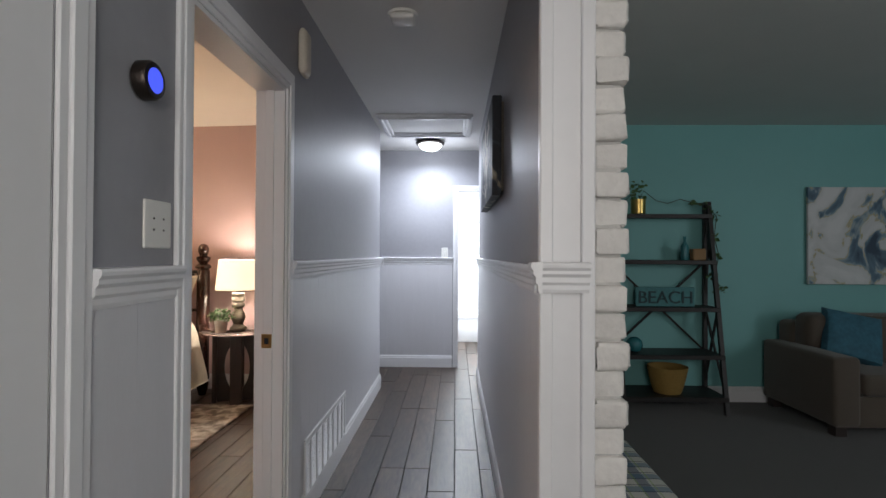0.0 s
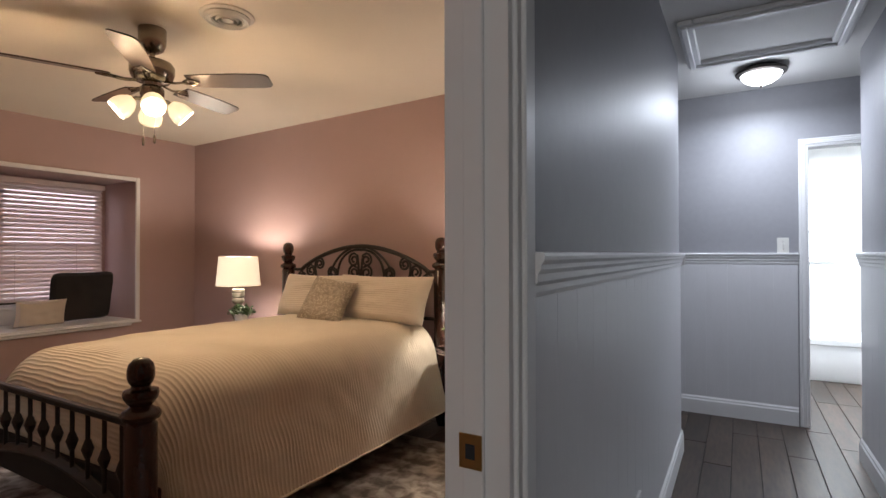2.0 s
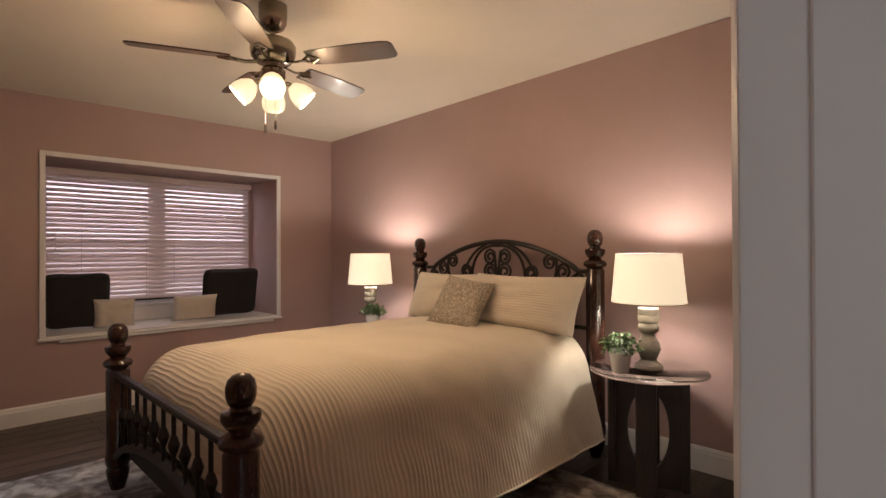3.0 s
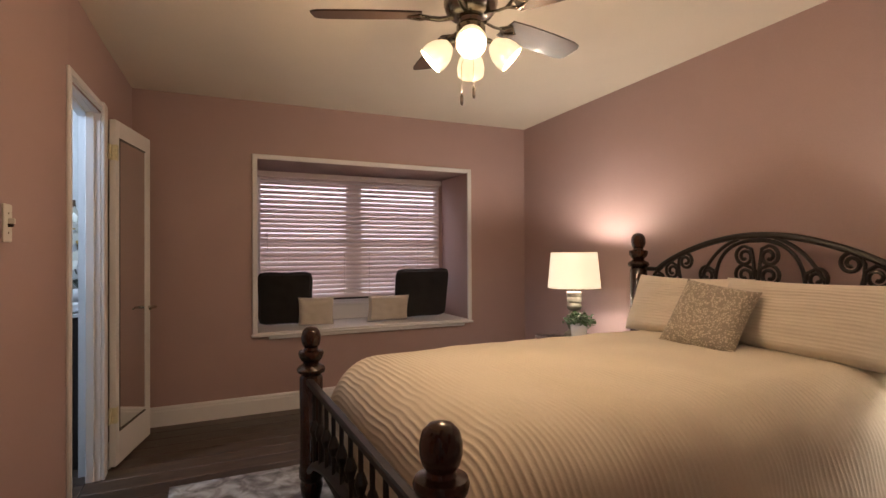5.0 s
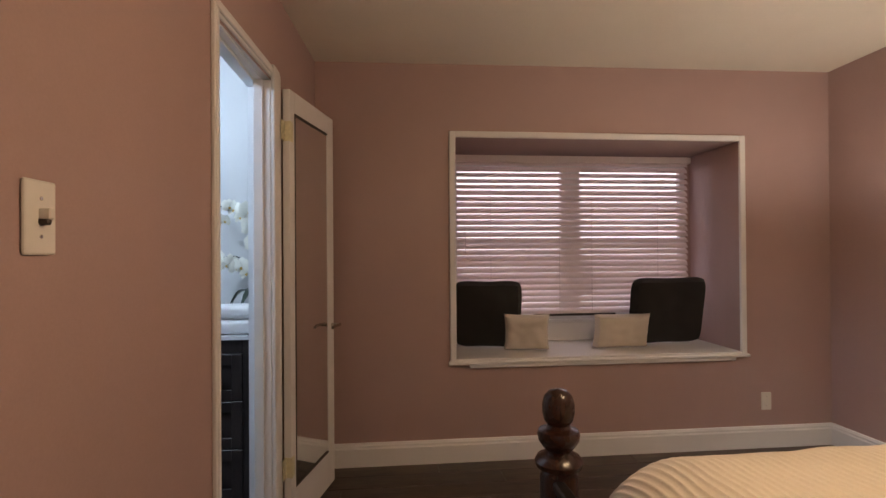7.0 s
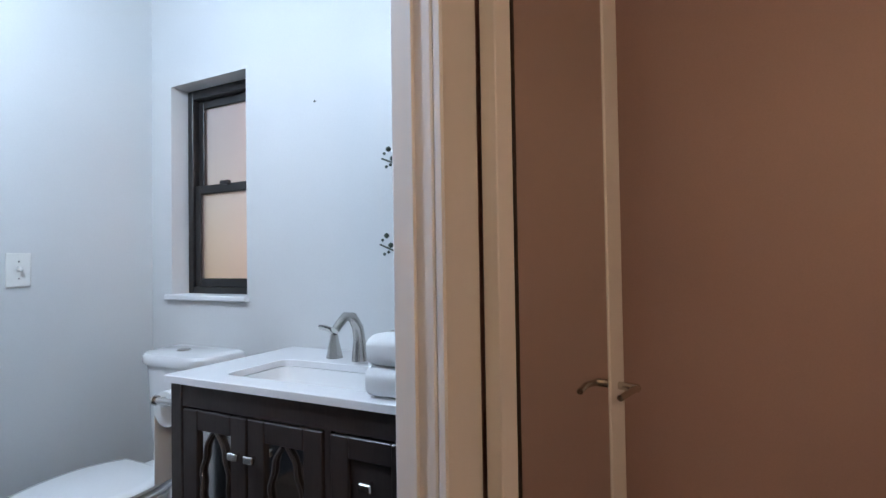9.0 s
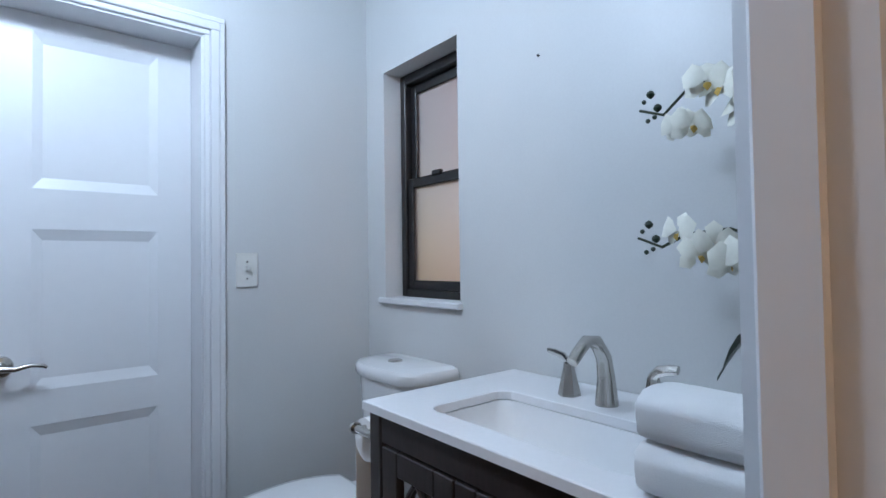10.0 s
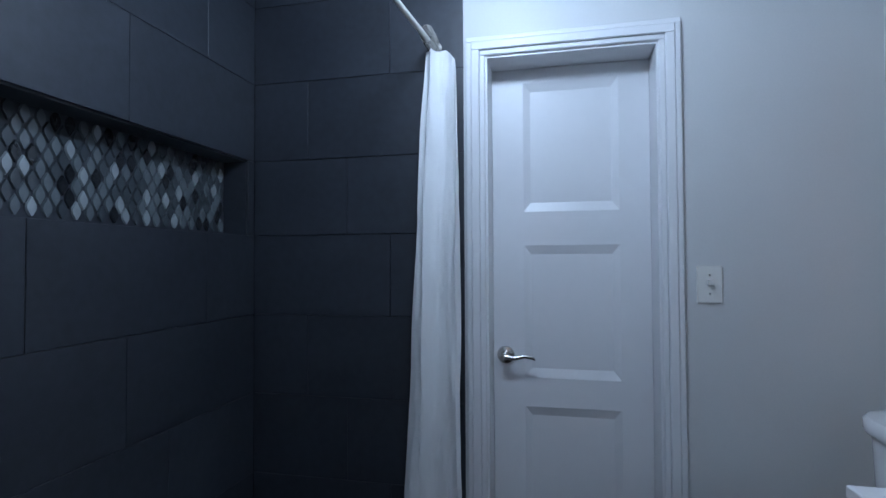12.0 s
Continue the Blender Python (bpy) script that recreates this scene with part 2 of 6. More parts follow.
wall("wall_south", [(-0.34, 6.12, -1.62, -1.5, 0, H)], (BATH_WALL, {}), "plain pale wall behind the start of the walk")
wall("wall_washroom", [(0.0, 0.12, 6.65, 9.2, 0, H), (1.9, 2.02, 6.65, 9.2, 0, H), (0.12, 0.62, 9.08, 9.2, 0, H), (0.62, 1.02, 9.08, 9.2, 0, 1.2), (0.62, 1.02, 9.08, 9.2, 1.85, H), (1.02, 1.9, 9.08, 9.2, 0, H)], (BATH_WALL, {}), "bright white washroom walls with a small window")
# ceilings and floors
def slab(name, dims, mat, label, category):
    return alone(name, boxed(*dims), mat, label, category, "structure")


bm = bmesh.new()
box(bm, -0.30, 0.90, -1.62, 6.53, HC, HC + 0.2)
box(bm, -1.9, -0.30, 5.59, 6.53, HC, HC + 0.2)
alone("ceiling_hall", bm, CEILING, "white painted hall ceiling with an attic hatch", "ceiling", "structure")
slab("ceiling_living", (0.90, 6.12, -1.62, 6.53, HC - 0.035, HC + 0.2), CEILING, "white painted living room ceiling", "ceiling")
bm = boxed(-5.9, -0.301, 1.97, 5.588, 0, 1)
for v in bm.verts:
    v.co.z = ceil_z(v.co.x, v.co.y) if v.co.z < 0.5 else 2.75
alone("ceiling_bedroom", bm, CREAM_CEILING, "cream painted bedroom ceiling", "ceiling", "structure")
slab("ceiling_bath", (-5.9, -1.9, -0.2, 1.969, 2.49, 2.75), CEILING, "white painted bathroom ceiling", "ceiling")
slab("ceiling_washroom", (-0.2, 2.2, 6.531, 9.3, 2.49, 2.75), CEILING, "white painted washroom ceiling", "ceiling")
slab("floor_base", (-5.9, 6.2, -1.7, 9.3, -0.12, -0.012), GROUT, "dark subfloor beneath the planks", "floor")
slab("floor_carpet", (0.98, 6.0, -1.5, 5.22, -0.012, 0.004), CARPET, "grey-brown cut pile carpet", "floor")

# ---- trim of the hall, bedroom and bath ----
def trim(name, bm, label, smooth=False):
    return alone(name, bm, WHITE_TRIM, label, "trim", "structure", smooth)


def rail_run(a, b, out):
    trim("chair_rail", strip(RAIL, a, b, out), "white moulded chair rail with stepped profile on the hall wall")


def base_run(a, b, out):
    trim("baseboard", strip(BASE, a, b, out), "white painted baseboard with a moulded top edge")


def casing(axis, face, out, lo, hi, head, width=0.065, both=True, depth=0.018, sides=(True, True)):
    """A moulded frame round an opening: axis the wall runs along, face its plane, out +1 or -1."""
    bm = bmesh.new()
    steps = [(0.0, 0.28, 0.6), (0.28, 0.72, 1.0), (0.72, 1.0, 0.78)]
    for s0, s1, dep in steps:
        d0, d1 = sorted((face, face + out * depth * dep))
        for side, e, sgn in ((0, lo, -1), (1, hi, 1)):
            if sides[side]:
                c0, c1 = sorted((e + sgn * width * s0, e + sgn * width * s1))
                dims = (c0, c1, d0, d1) if axis == "x" else (d0, d1, c0, c1)
                box(bm, *dims, 0, head + width * s0, bevel=0.003)
        c0, c1 = lo - (width * s1 if sides[0] else 0), hi + (width * s1 if sides[1] else 0)
        dims = (c0, c1, d0, d1) if axis == "x" else (d0, d1, c0, c1)
        box(bm, *dims, head + width * s0, head + width * s1, bevel=0.003)
    return trim("door_casing", bm, "white painted moulded door casing round a doorway")


def wainscot(axis, face, out, lo, hi, top=1.2, low=0.0, board=0.15):
    """Tongue-and-groove panelling: boards with thin grooves between, each a piece of its own."""
    n = max(1, round((hi - lo) / board))
    w = (hi - lo) / n
    d0, d1 = sorted((face, face + out * 0.004))
    dims = (lo, hi, d0, d1) if axis == "x" else (d0, d1, lo, hi)
    back = tagged(new("wainscot", mesh_of("wainscot", boxed(*dims, low, top), WAINSCOT)), "white painted board wainscot below the chair rail", "wainscot", kind="structure")
    e0, e1 = sorted((out * 0.004, out * 0.007))
    dims = (-w / 2, w / 2, e0, e1) if axis == "x" else (e0, e1, -w / 2, w / 2)
    me = mesh_of("board", boxed(*dims, low, top, bevel=0.0006), WAINSCOT)
    for i in range(n):
        ob = new("board", me)
        c = lo + (i + 0.5) * w
        ob.location = (c, face, 0) if axis == "x" else (face, c, 0)
        ob.parent = back
    return back


RZ = 1.19  # underside of the rail
wainscot("y", -0.22, 1, 1.547, 1.863, RZ)
wainscot("y", -0.22, 1, 2.83, 5.57, RZ)
wainscot("y", 0.77, -1, 2.02, 5.95, RZ)
wainscot("x", 6.53, -1, -1.78, 0.49, RZ)
rail_run((-0.22, 1.547, RZ), (-0.22, 1.875, RZ), (1, 0, 0))
rail_run((-0.22, 2.83, RZ), (-0.22, 5.60, RZ), (1, 0, 0))
rail_run((0.77, 2.0, RZ), (0.77, 5.97, RZ), (-1, 0, 0))
rail_run((-1.78, 6.53, RZ), (0.495, 6.53, RZ), (0, -1, 0))
rail_run((-0.34, 5.61, RZ), (-0.19, 5.61, RZ), (0, 1, 0))
base_run((-0.22, 2.83, 0), (-0.22, 5.59, 0), (1.3, 0, 0))
base_run((-0.22, 1.547, 0), (-0.22, 1.863, 0), (1.3, 0, 0))
base_run((0.77, 2.02, 0), (0.77, 5.96, 0), (-1.3, 0, 0))
base_run((-1.78, 6.53, 0), (0.49, 6.53, 0), (0, -1.3, 0))
casing("y", -0.22, 1, 1.945, 2.75, 2.03, 0.082)
casing("y", -0.34, -1, 2.045, 2.75, 2.03, 0.07, sides=(False, True))
casing("y", -0.22, 1, 0.65, 1.455, 2.05, 0.092)
casing("x", 6.53, -1, 0.56, 1.34, 2.05, 0.062)
trim("door_jamb", boxed(-0.342, -0.218, 2.733, 2.75, 0, 2.03), "white painted door jamb")
trim("door_jamb", boxed(-0.342, -0.218, 1.937, 1.947, 0, 2.03), "white painted door jamb")
trim("door_jamb", boxed(-0.342, -0.218, 1.947, 2.733, 2.014, 2.03), "white painted door head jamb")
trim("door_stop", boxed(-0.30, -0.262, 2.722, 2.733, 0, 2.014, bevel=0.002), "white door stop strip")
# pilaster casing the end of the right hall wall
bm = bmesh.new()
box(bm, 0.772, 0.90, 1.975, 2.0, 0, H - 0.001, bevel=0.003)
box(bm, 0.757, 0.795, 1.965, 1.999, 0, H - 0.001, bevel=0.004)
box(bm, 0.872, 0.912, 1.962, 2.0, 0, H - 0.001, bevel=0.006, segs=2)
trim("pilaster", bm, "white painted board casing on the wall's end")
bm = strip(RAIL, (0.742, 1.968, RZ + 0.012), (0.893, 1.968, RZ + 0.012), (0, -1, 0))
strip(RAIL, (0.76, 1.932, RZ + 0.012), (0.76, 1.99, RZ + 0.012), (-1, 0, 0), bm)
trim("chair_rail_return", bm, "white stepped rail wrapped round the wall's end")
# bedroom trim
base_run((-5.1, 2.03, 0), (-5.1, 5.49, 0), (1.3, 0, 0))
base_run((-5.1, 5.49, 0), (-0.34, 5.49, 0), (0, -1.3, 0))
base_run((-3.595, 2.03, 0), (-0.36, 2.03, 0), (0, 1.3, 0))
base_run((-5.084, 2.13, 0), (-4.37, 2.074, 0), (0, 1.3, 0))
base_run((-0.34, 2.85, 0), (-0.34, 5.49, 0), (-1.3, 0, 0))
casing("x", 2.03, 1, -4.31, -3.645, 2.05, 0.048, sides=(False, True))
for v in bpy.data.objects[max(o.name for o in bpy.data.objects if o.name.startswith("door_casing"))].data.vertices:
    v.co.y += skew(v.co.x)
bm = bmesh.new()
box(bm, -4.312, -4.207, 2.0725, 2.090, 0, 2.10, bevel=0.004)
box(bm, -4.362, -4.312, 2.0725, 2.084, 0, 2.10, bevel=0.004)
trim("door_casing", bm, "white painted door casing beside the hinges")
bm = bmesh.new()
box(bm, -4.316, -4.206, 2.0, 2.072, 0, 2.034, bevel=0.003)
box(bm, -4.206, -4.199, 2.0, 2.042, 0, 2.034, bevel=0.003)
trim("door_jamb", bm, "white bathroom door jamb with a stop")
trim("door_jamb", boxed(-3.654, -3.643, 1.947, 2.032, 0, 2.05), "white bathroom door jamb")
trim("door_jamb", boxed(-4.308, -3.654, 1.947, 2.032, 2.0345, 2.05), "white bathroom door head jamb")
trim("door_stop", boxed(-4.20, -3.654, 1.955, 2.006, 2.022, 2.034, bevel=0.003), "white door stop strip")
# bath closet door casing, living room base
casing("x", 0.27, 1, -4.304, -3.724, 2.012, 0.067, depth=0.022)
trim("door_jamb", boxed(-4.306, -4.296, 0.12, 0.272, 0, 2.012), "white closet door jamb")
trim("door_jamb", boxed(-3.732, -3.722, 0.12, 0.272, 0, 2.012), "white closet door jamb")
trim("door_jamb", boxed(-4.296, -3.732, 0.12, 0.272, 2.004, 2.012), "white closet door head jamb")
base_run((0.90, 5.22, 0), (6.0, 5.22, 0), (0, -1.2, 0))

# ---- more materials ----
MAHOGANY = material("mahogany", (0.030, 0.0105, 0.006), 0.26, vary=0.22, grain=30, stain=6, bump=0.04, stretch=(4, 4, 1), coat=0.1)
IRON = material("dark_iron", (0.014, 0.011, 0.010), 0.45, metal=0.2, vary=0.2, bump=0.15)
ESPRESSO = material("espresso_wood", (0.03, 0.022, 0.02), 0.38, vary=0.3, grain=26, stain=5, bump=0.1, stretch=(5, 5, 1))
LINEN = material("quilt_cotton", (0.70, 0.635, 0.52), 0.9, vary=0.07, grain=160, bump=0.5, sheen=0.25)
SHAM = material("pillow_cotton", (0.72, 0.655, 0.56), 0.9, vary=0.06, grain=160, bump=0.5, sheen=0.25, stretch=(1, 1, 6))
GREYWOOD = material("weathered_wood", (0.15, 0.125, 0.095), 0.6, vary=0.35, grain=30, stain=9, bump=0.3, stretch=(1, 1, 4))
CHROME = material("brushed_nickel", (0.55, 0.53, 0.5), 0.22, metal=1.0, vary=0.05, bump=0.03)
PORCELAIN = material("glazed_ceramic", (0.8, 0.8, 0.8), 0.1, vary=0.02, bump=0.0, coat=0.3)
PLASTIC = material("white_plastic", (0.72, 0.71, 0.67), 0.35, vary=0.03, bump=0.02)
QUARTZ = material("white_quartz", (0.78, 0.78, 0.79), 0.15, vary=0.03, grain=90, bump=0.0)
MIRROR = material("mirror_glass", (0.82, 0.83, 0.82), 0.06, metal=1.0, vary=0.0, bump=0.0)
LEAF = material("leaf_green", (0.07, 0.14, 0.04), 0.45, vary=0.4, grain=20, bump=0.2, random_value=0.3)
DARKLEAF = material("dark_leaf", (0.02, 0.035, 0.02), 0.4, vary=0.3, bump=0.2)
SOIL = material("soil", (0.03, 0.022, 0.015), 0.95, bump=0.6)
PETAL = material("white_petal", (0.78, 0.77, 0.68), 0.6, vary=0.08, bump=0.1, sheen=0.2)
TERRY = material("terry_cotton", (0.8, 0.8, 0.8), 0.95, vary=0.05, grain=700, bump=0.6, dist=0.002, sheen=0.4)
# also colours the sheet that gives the hall vent its dark gaps
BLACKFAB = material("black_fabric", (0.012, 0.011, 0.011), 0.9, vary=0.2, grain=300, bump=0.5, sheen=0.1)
CREAMFAB = material("cream_fabric", (0.6, 0.55, 0.48), 0.9, vary=0.06, grain=300, bump=0.5, sheen=0.2)
SHADE = glowing("lamp_shade_linen", (1.0, 0.8, 0.54), 0.85)
FANGLASS = glowing("frosted_glass_shade", (1.0, 0.78, 0.46), 0.95)
BULB = glowing("lit_bulb", (1.0, 0.86, 0.55), 1.6)
DOME = glowing("frosted_dome", (0.9, 0.94, 1.0), 9.0)
BRONZE = material("oil_bronze", (0.05, 0.04, 0.035), 0.35, metal=0.8)
NICKELFAN = material("antique_nickel", (0.3, 0.27, 0.22), 0.25, metal=1.0, vary=0.1)
BLADE = material("fan_blade_wood", (0.050, 0.030, 0.020), 0.42, vary=0.3, grain=20, stretch=(1, 8, 1), coat=0.04)
GOLD = material("gold_metal", (0.6, 0.42, 0.14), 0.3, metal=1.0, vary=0.1)


# ---- hall things ----
def plate(name, at, turn, w, h, label, category, toggle=True, screws=2):
    """A wall plate; local -y looks off the wall."""
    e = thing(name, at, label, category, turn=turn)
    part("plate", boxed(-w / 2, w / 2, -0.007, 0, -h / 2, h / 2, bevel=0.004, segs=2), PLASTIC, e)
    if toggle:
        bm = bmesh.new()
        box(bm, -0.006, 0.006, -0.024, -0.006, -0.003, 0.015, bevel=0.002)
        part("toggle", bm, PLASTIC, e)
    for i in range(screws):
        z = (0.03 if i % 2 == 0 else -0.03) if screws == 2 else (0.014 if i % 2 == 0 else -0.014)
        x = 0 if screws == 2 else (-0.021 if i < 2 else 0.021)
        part("screw", lathe([(0.0035, 0), (0.003, 0.0015)], 8), CHROME, e).matrix_local = pose(x, -0.0068, z, 90)
    return e


sw = plate("wall_plate", (-0.22, 1.785, 1.378), 90, 0.115, 0.118, "white four-screw blank cover plate on the grey wall", "wall plate", toggle=False, screws=4)
plate("light_switch", (0.40, 6.53, 1.33), 0, 0.075, 0.118, "white toggle light switch above the chair rail", "light switch")

th = thing("thermostat", (-0.22, 1.715, 1.712), "round bronze thermostat with a glowing blue screen", "thermostat", turn=90)
part("ring", lathe([(0.04, 0), (0.046, 0.006), (0.046, 0.03), (0.042, 0.036), (0.029, 0.037)], 36), BRONZE, th, smooth=True).matrix_local = pose(0, 0, 0, 90)
part("screen", lathe([(0.030, 0.036), (0.029, 0.0385), (0.0, 0.0388)], 36), glowing("blue_screen", (0.05, 0.08, 0.75), 1.0, (0.02, 0.03, 0.3)), th, "glowing blue dial").matrix_local = pose(0, 0, 0, 90)

ch = thing("door_chime", (-0.22, 2.95, 2.26), "beige plastic door chime box near the ceiling", "door chime", turn=90)
part("cover", boxed(-0.055, 0.055, -0.045, 0, -0.11, 0.11, bevel=0.03, segs=4), material("beige_plastic", (0.55, 0.5, 0.42), 0.45), ch, smooth=True)

sd = thing("smoke_detector", (0.25, 3.12, HC), "white square smoke detector on the hall ceiling", "smoke detector")
part("mount", lathe([(0.075, -0.014), (0.075, 0)], 28), PLASTIC, sd)
part("cover", boxed(-0.062, 0.062, -0.062, 0.062, -0.04, -0.013, bevel=0.016, segs=3), PLASTIC, sd, smooth=True)

# attic hatch: moulded frame and a recessed panel
ha = thing("attic_hatch", (0.25, 5.33, HC), "white attic hatch with a moulded frame on the ceiling", "hatch")
hb = bmesh.new()
for x0, x1, y0, y1 in ((-0.42, -0.34, -0.37, 0.37), (0.34, 0.42, -0.37, 0.37), (-0.34, 0.34, -0.37, -0.29), (-0.34, 0.34, 0.29, 0.37)):
    box(hb, x0, x1, y0, y1, -0.03, -0.002, bevel=0.006)
for x0, x1, y0, y1 in ((-0.405, -0.37, -0.355, 0.355), (0.37, 0.405, -0.355, 0.355), (-0.37, 0.37, -0.355, -0.32), (-0.37, 0.37, 0.32, 0.355)):
    box(hb, x0, x1, y0, y1, -0.045, -0.029, bevel=0.006)
part("frame", hb, WHITE_TRIM, ha)
part("panel", boxed(-0.34, 0.34, -0.29, 0.29, -0.008, -0.002), CEILING, ha)

cl = thing("ceiling_light", (0.252, 6.0, HC), "flush dome ceiling light with a dark bronze rim", "ceiling light")
part("pan", lathe([(0.125, -0.05), (0.15, -0.042), (0.155, -0.03), (0.13, -0.018), (0.11, 0)], 36), BRONZE, cl, "dark bronze rim", smooth=True)
part("dome", lathe([(0.004, -0.115), (0.04, -0.112), (0.08, -0.098), (0.11, -0.073), (0.124, -0.048)], 36), DOME, cl, "lit frosted glass bowl", smooth=True)
part("finial", lathe([(0.002, -0.137), (0.008, -0.13), (0.006, -0.122), (0.011, -0.115), (0.006, -0.111)], 14), BRONZE, cl)

# return-air grille low on the left wall
ve = thing("wall_vent", (-0.212, 3.487, 0.248), "white louvred air vent low on the wainscot", "air vent", turn=90)
vb = bmesh.new()
for x0, x1, z0, z1 in ((-0.458, 0.458, 0.122, 0.152), (-0.458, 0.458, -0.152, -0.122), (-0.458, -0.428, -0.122, 0.122), (0.428, 0.458, -0.122, 0.122)):
    box(vb, x0, x1, -0.012, -0.001, z0, z1, bevel=0.003)
part("frame", vb, WHITE_TRIM, ve)
# solid black sheet paints the shade between the slats
part("backing", boxed(-0.428, 0.428, -0.003, -0.001, -0.122, 0.122), BLACKFAB, ve, "dark backing for the shade in the duct")
slat_me = mesh_of("slat", boxed(-0.428, 0.428, -0.0065, 0.0005, -0.0035, 0.0035), WHITE_TRIM)
for i in range(17):
    s = new("slat", slat_me)
    s.parent, s.matrix_local = ve, pose(0, -0.0038, -0.114 + i * 0.01425, 28)
for i in range(7):
    x = -0.36 + i * 0.12
    part("divider", boxed(x - 0.016, x + 0.016, -0.0125, -0.009, -0.122, 0.122, bevel=0.001), WHITE_TRIM, ve)

# canvas on the right wall: dark ground with a pale floral burst
def canvas_paint(name, ramp, scale, distortion, location=(0, 0, 0), bright=None, gain=(0.3, -0.12)):
    m = material(name, (0.1, 0.1, 0.1), 0.6, bump=0.2, grain=300)
    t = m.node_tree
    b = t.nodes["Principled BSDF"]
    tc = t.nodes.new("ShaderNodeTexCoord")
    mp = t.nodes.new("ShaderNodeMapping")
    mp.inputs["Location"].default_value = location
    nz = t.nodes.new("ShaderNodeTexNoise")
    nz.inputs["Scale"].default_value, nz.inputs["Detail"].default_value, nz.inputs["Distortion"].default_value = scale, 6, distortion
    cr = t.nodes.new("ShaderNodeValToRGB")
    els = cr.color_ramp.elements
    els[0].position, els[0].color = ramp[0][0], (*ramp[0][1], 1)
    els[1].position, els[1].color = ramp[-1][0], (*ramp[-1][1], 1)
    for p, c in ramp[1:-1]:
        els.new(p).color = (*c, 1)
    t.links.new(tc.outputs["Object"], mp.inputs[0])
    t.links.new(mp.outputs[0], nz.inputs["Vector"])
    src = nz.outputs[0]
    if bright:
        gr = t.nodes.new("ShaderNodeTexGradient")
        gr.gradient_type = "SPHERICAL"
        m2 = t.nodes.new("ShaderNodeMapping")
        m2.inputs["Scale"].default_value = bright
        t.links.new(tc.outputs["Object"], m2.inputs[0])
        t.links.new(m2.outputs[0], gr.inputs[0])
        mul = t.nodes.new("ShaderNodeMath")
        mul.operation = "MULTIPLY_ADD"
        mul.inputs[1].default_value, mul.inputs[2].default_value = gain
        t.links.new(gr.outputs["Fac"], mul.inputs[0])
        ad = t.nodes.new("ShaderNodeMath")
        t.links.new(mul.outputs[0], ad.inputs[0])
        t.links.new(src, ad.inputs[1])
        src = ad.outputs[0]
    t.links.new(src, cr.inputs[0])
    t.links.new(cr.outputs[0], b.inputs["Base Color"])
    return m


FLORAL = canvas_paint("dark_floral_canvas", [(0.40, (0.012, 0.014, 0.02)), (0.52, (0.03, 0.04, 0.055)), (0.57, (0.3, 0.25, 0.18)), (0.66, (0.6, 0.56, 0.47))], 5, 2.6, bright=(2.2, 2.2, 2.2))
MARBLED = canvas_paint("marbled_canvas", [(0.33, (0.03, 0.055, 0.09)), (0.42, (0.10, 0.17, 0.23)), (0.45, (0.3, 0.36, 0.38)), (0.462, (0.4, 0.33, 0.16)), (0.475, (0.5, 0.51, 0.51)), (0.62, (0.6, 0.6, 0.6))], 2.3, 1.6, (0.4, 0.2, 1.3), bright=(1.5, 1.5, 1.5), gain=(-0.24, 0.085))
wp = thing("wall_canvas", (0.77, 3.695, 1.868), "dark canvas print with a pale gold floral burst", "picture", turn=-90)
part("canvas", boxed(-0.545, 0.545, -0.062, -0.014, -0.255, 0.255, bevel=0.004), FLORAL, wp)
part("stretcher", boxed(-0.52, 0.52, -0.015, -0.001, -0.23, 0.23), GREYWOOD, wp, "wooden stretcher frame")
pt = thing("wall_painting", (4.32, 5.22, 1.494), "abstract canvas painting in grey, navy and gold", "picture")
part("canvas", boxed(-0.66, 0.66, -0.04, -0.012, -0.433, 0.433, bevel=0.004), MARBLED, pt)
part("stretcher", boxed(-0.645, 0.645, -0.014, -0.001, -0.418, 0.418), GREYWOOD, pt, "wooden stretcher frame")

# strike plate on the bedroom door jamb
sp = thing("strike_plate", (-0.285, 2.722, 0.932), "brass strike plate set into the jamb", "strike plate")
part("plate", boxed(-0.022, 0.022, -0.003, 0, -0.03, 0.03, bevel=0.001), material("brass_plate", (0.5, 0.36, 0.15), 0.3, metal=1.0), sp)
# no hole is cut: a dark block paints its shade
part("slot", boxed(-0.009, 0.009, -0.0036, -0.002, -0.013, 0.013), GROUT, sp, "dark patch for the shaded latch hole")

# closed white door beside the start
dr = tagged(new("door_1", mesh_of("door_1", boxed(-0.258, -0.218, 0.655, 1.452, 0.01, 2.045, bevel=0.003), WHITE_TRIM)), "plain white painted closed door", "door", kind="structure")

# far washroom: tub and small window
tb = thing("bathtub", (0.14, 8.25, 0), "white built-in bathtub in the bright washroom", "bathtub")
tm = bmesh.new()
box(tm, 0, 1.74, 0, 0.08, 0, 0.42, bevel=0.012, segs=2)
box(tm, 0, 1.74, 0.74, 0.82, 0, 0.42, bevel=0.012, segs=2)
box(tm, 0, 0.08, 0.08, 0.74, 0, 0.42)
box(tm, 1.66, 1.74, 0.08, 0.74, 0, 0.42)
box(tm, 0.08, 1.66, 0.08, 0.74, 0, 0.1)
part("basin", tm, PORCELAIN, tb, smooth=True)
part("apron_rim", boxed(-0.0, 1.74, -0.02, 0.0, 0.36, 0.42, bevel=0.006), PORCELAIN, tb)
ww = tagged(new("window_3", mesh_of("window_3", boxed(0.60, 1.04, 9.06, 9.078, 1.17, 1.195, bevel=0.003), WHITE_TRIM)), "small white framed washroom window", "window", kind="structure")
wb = bmesh.new()
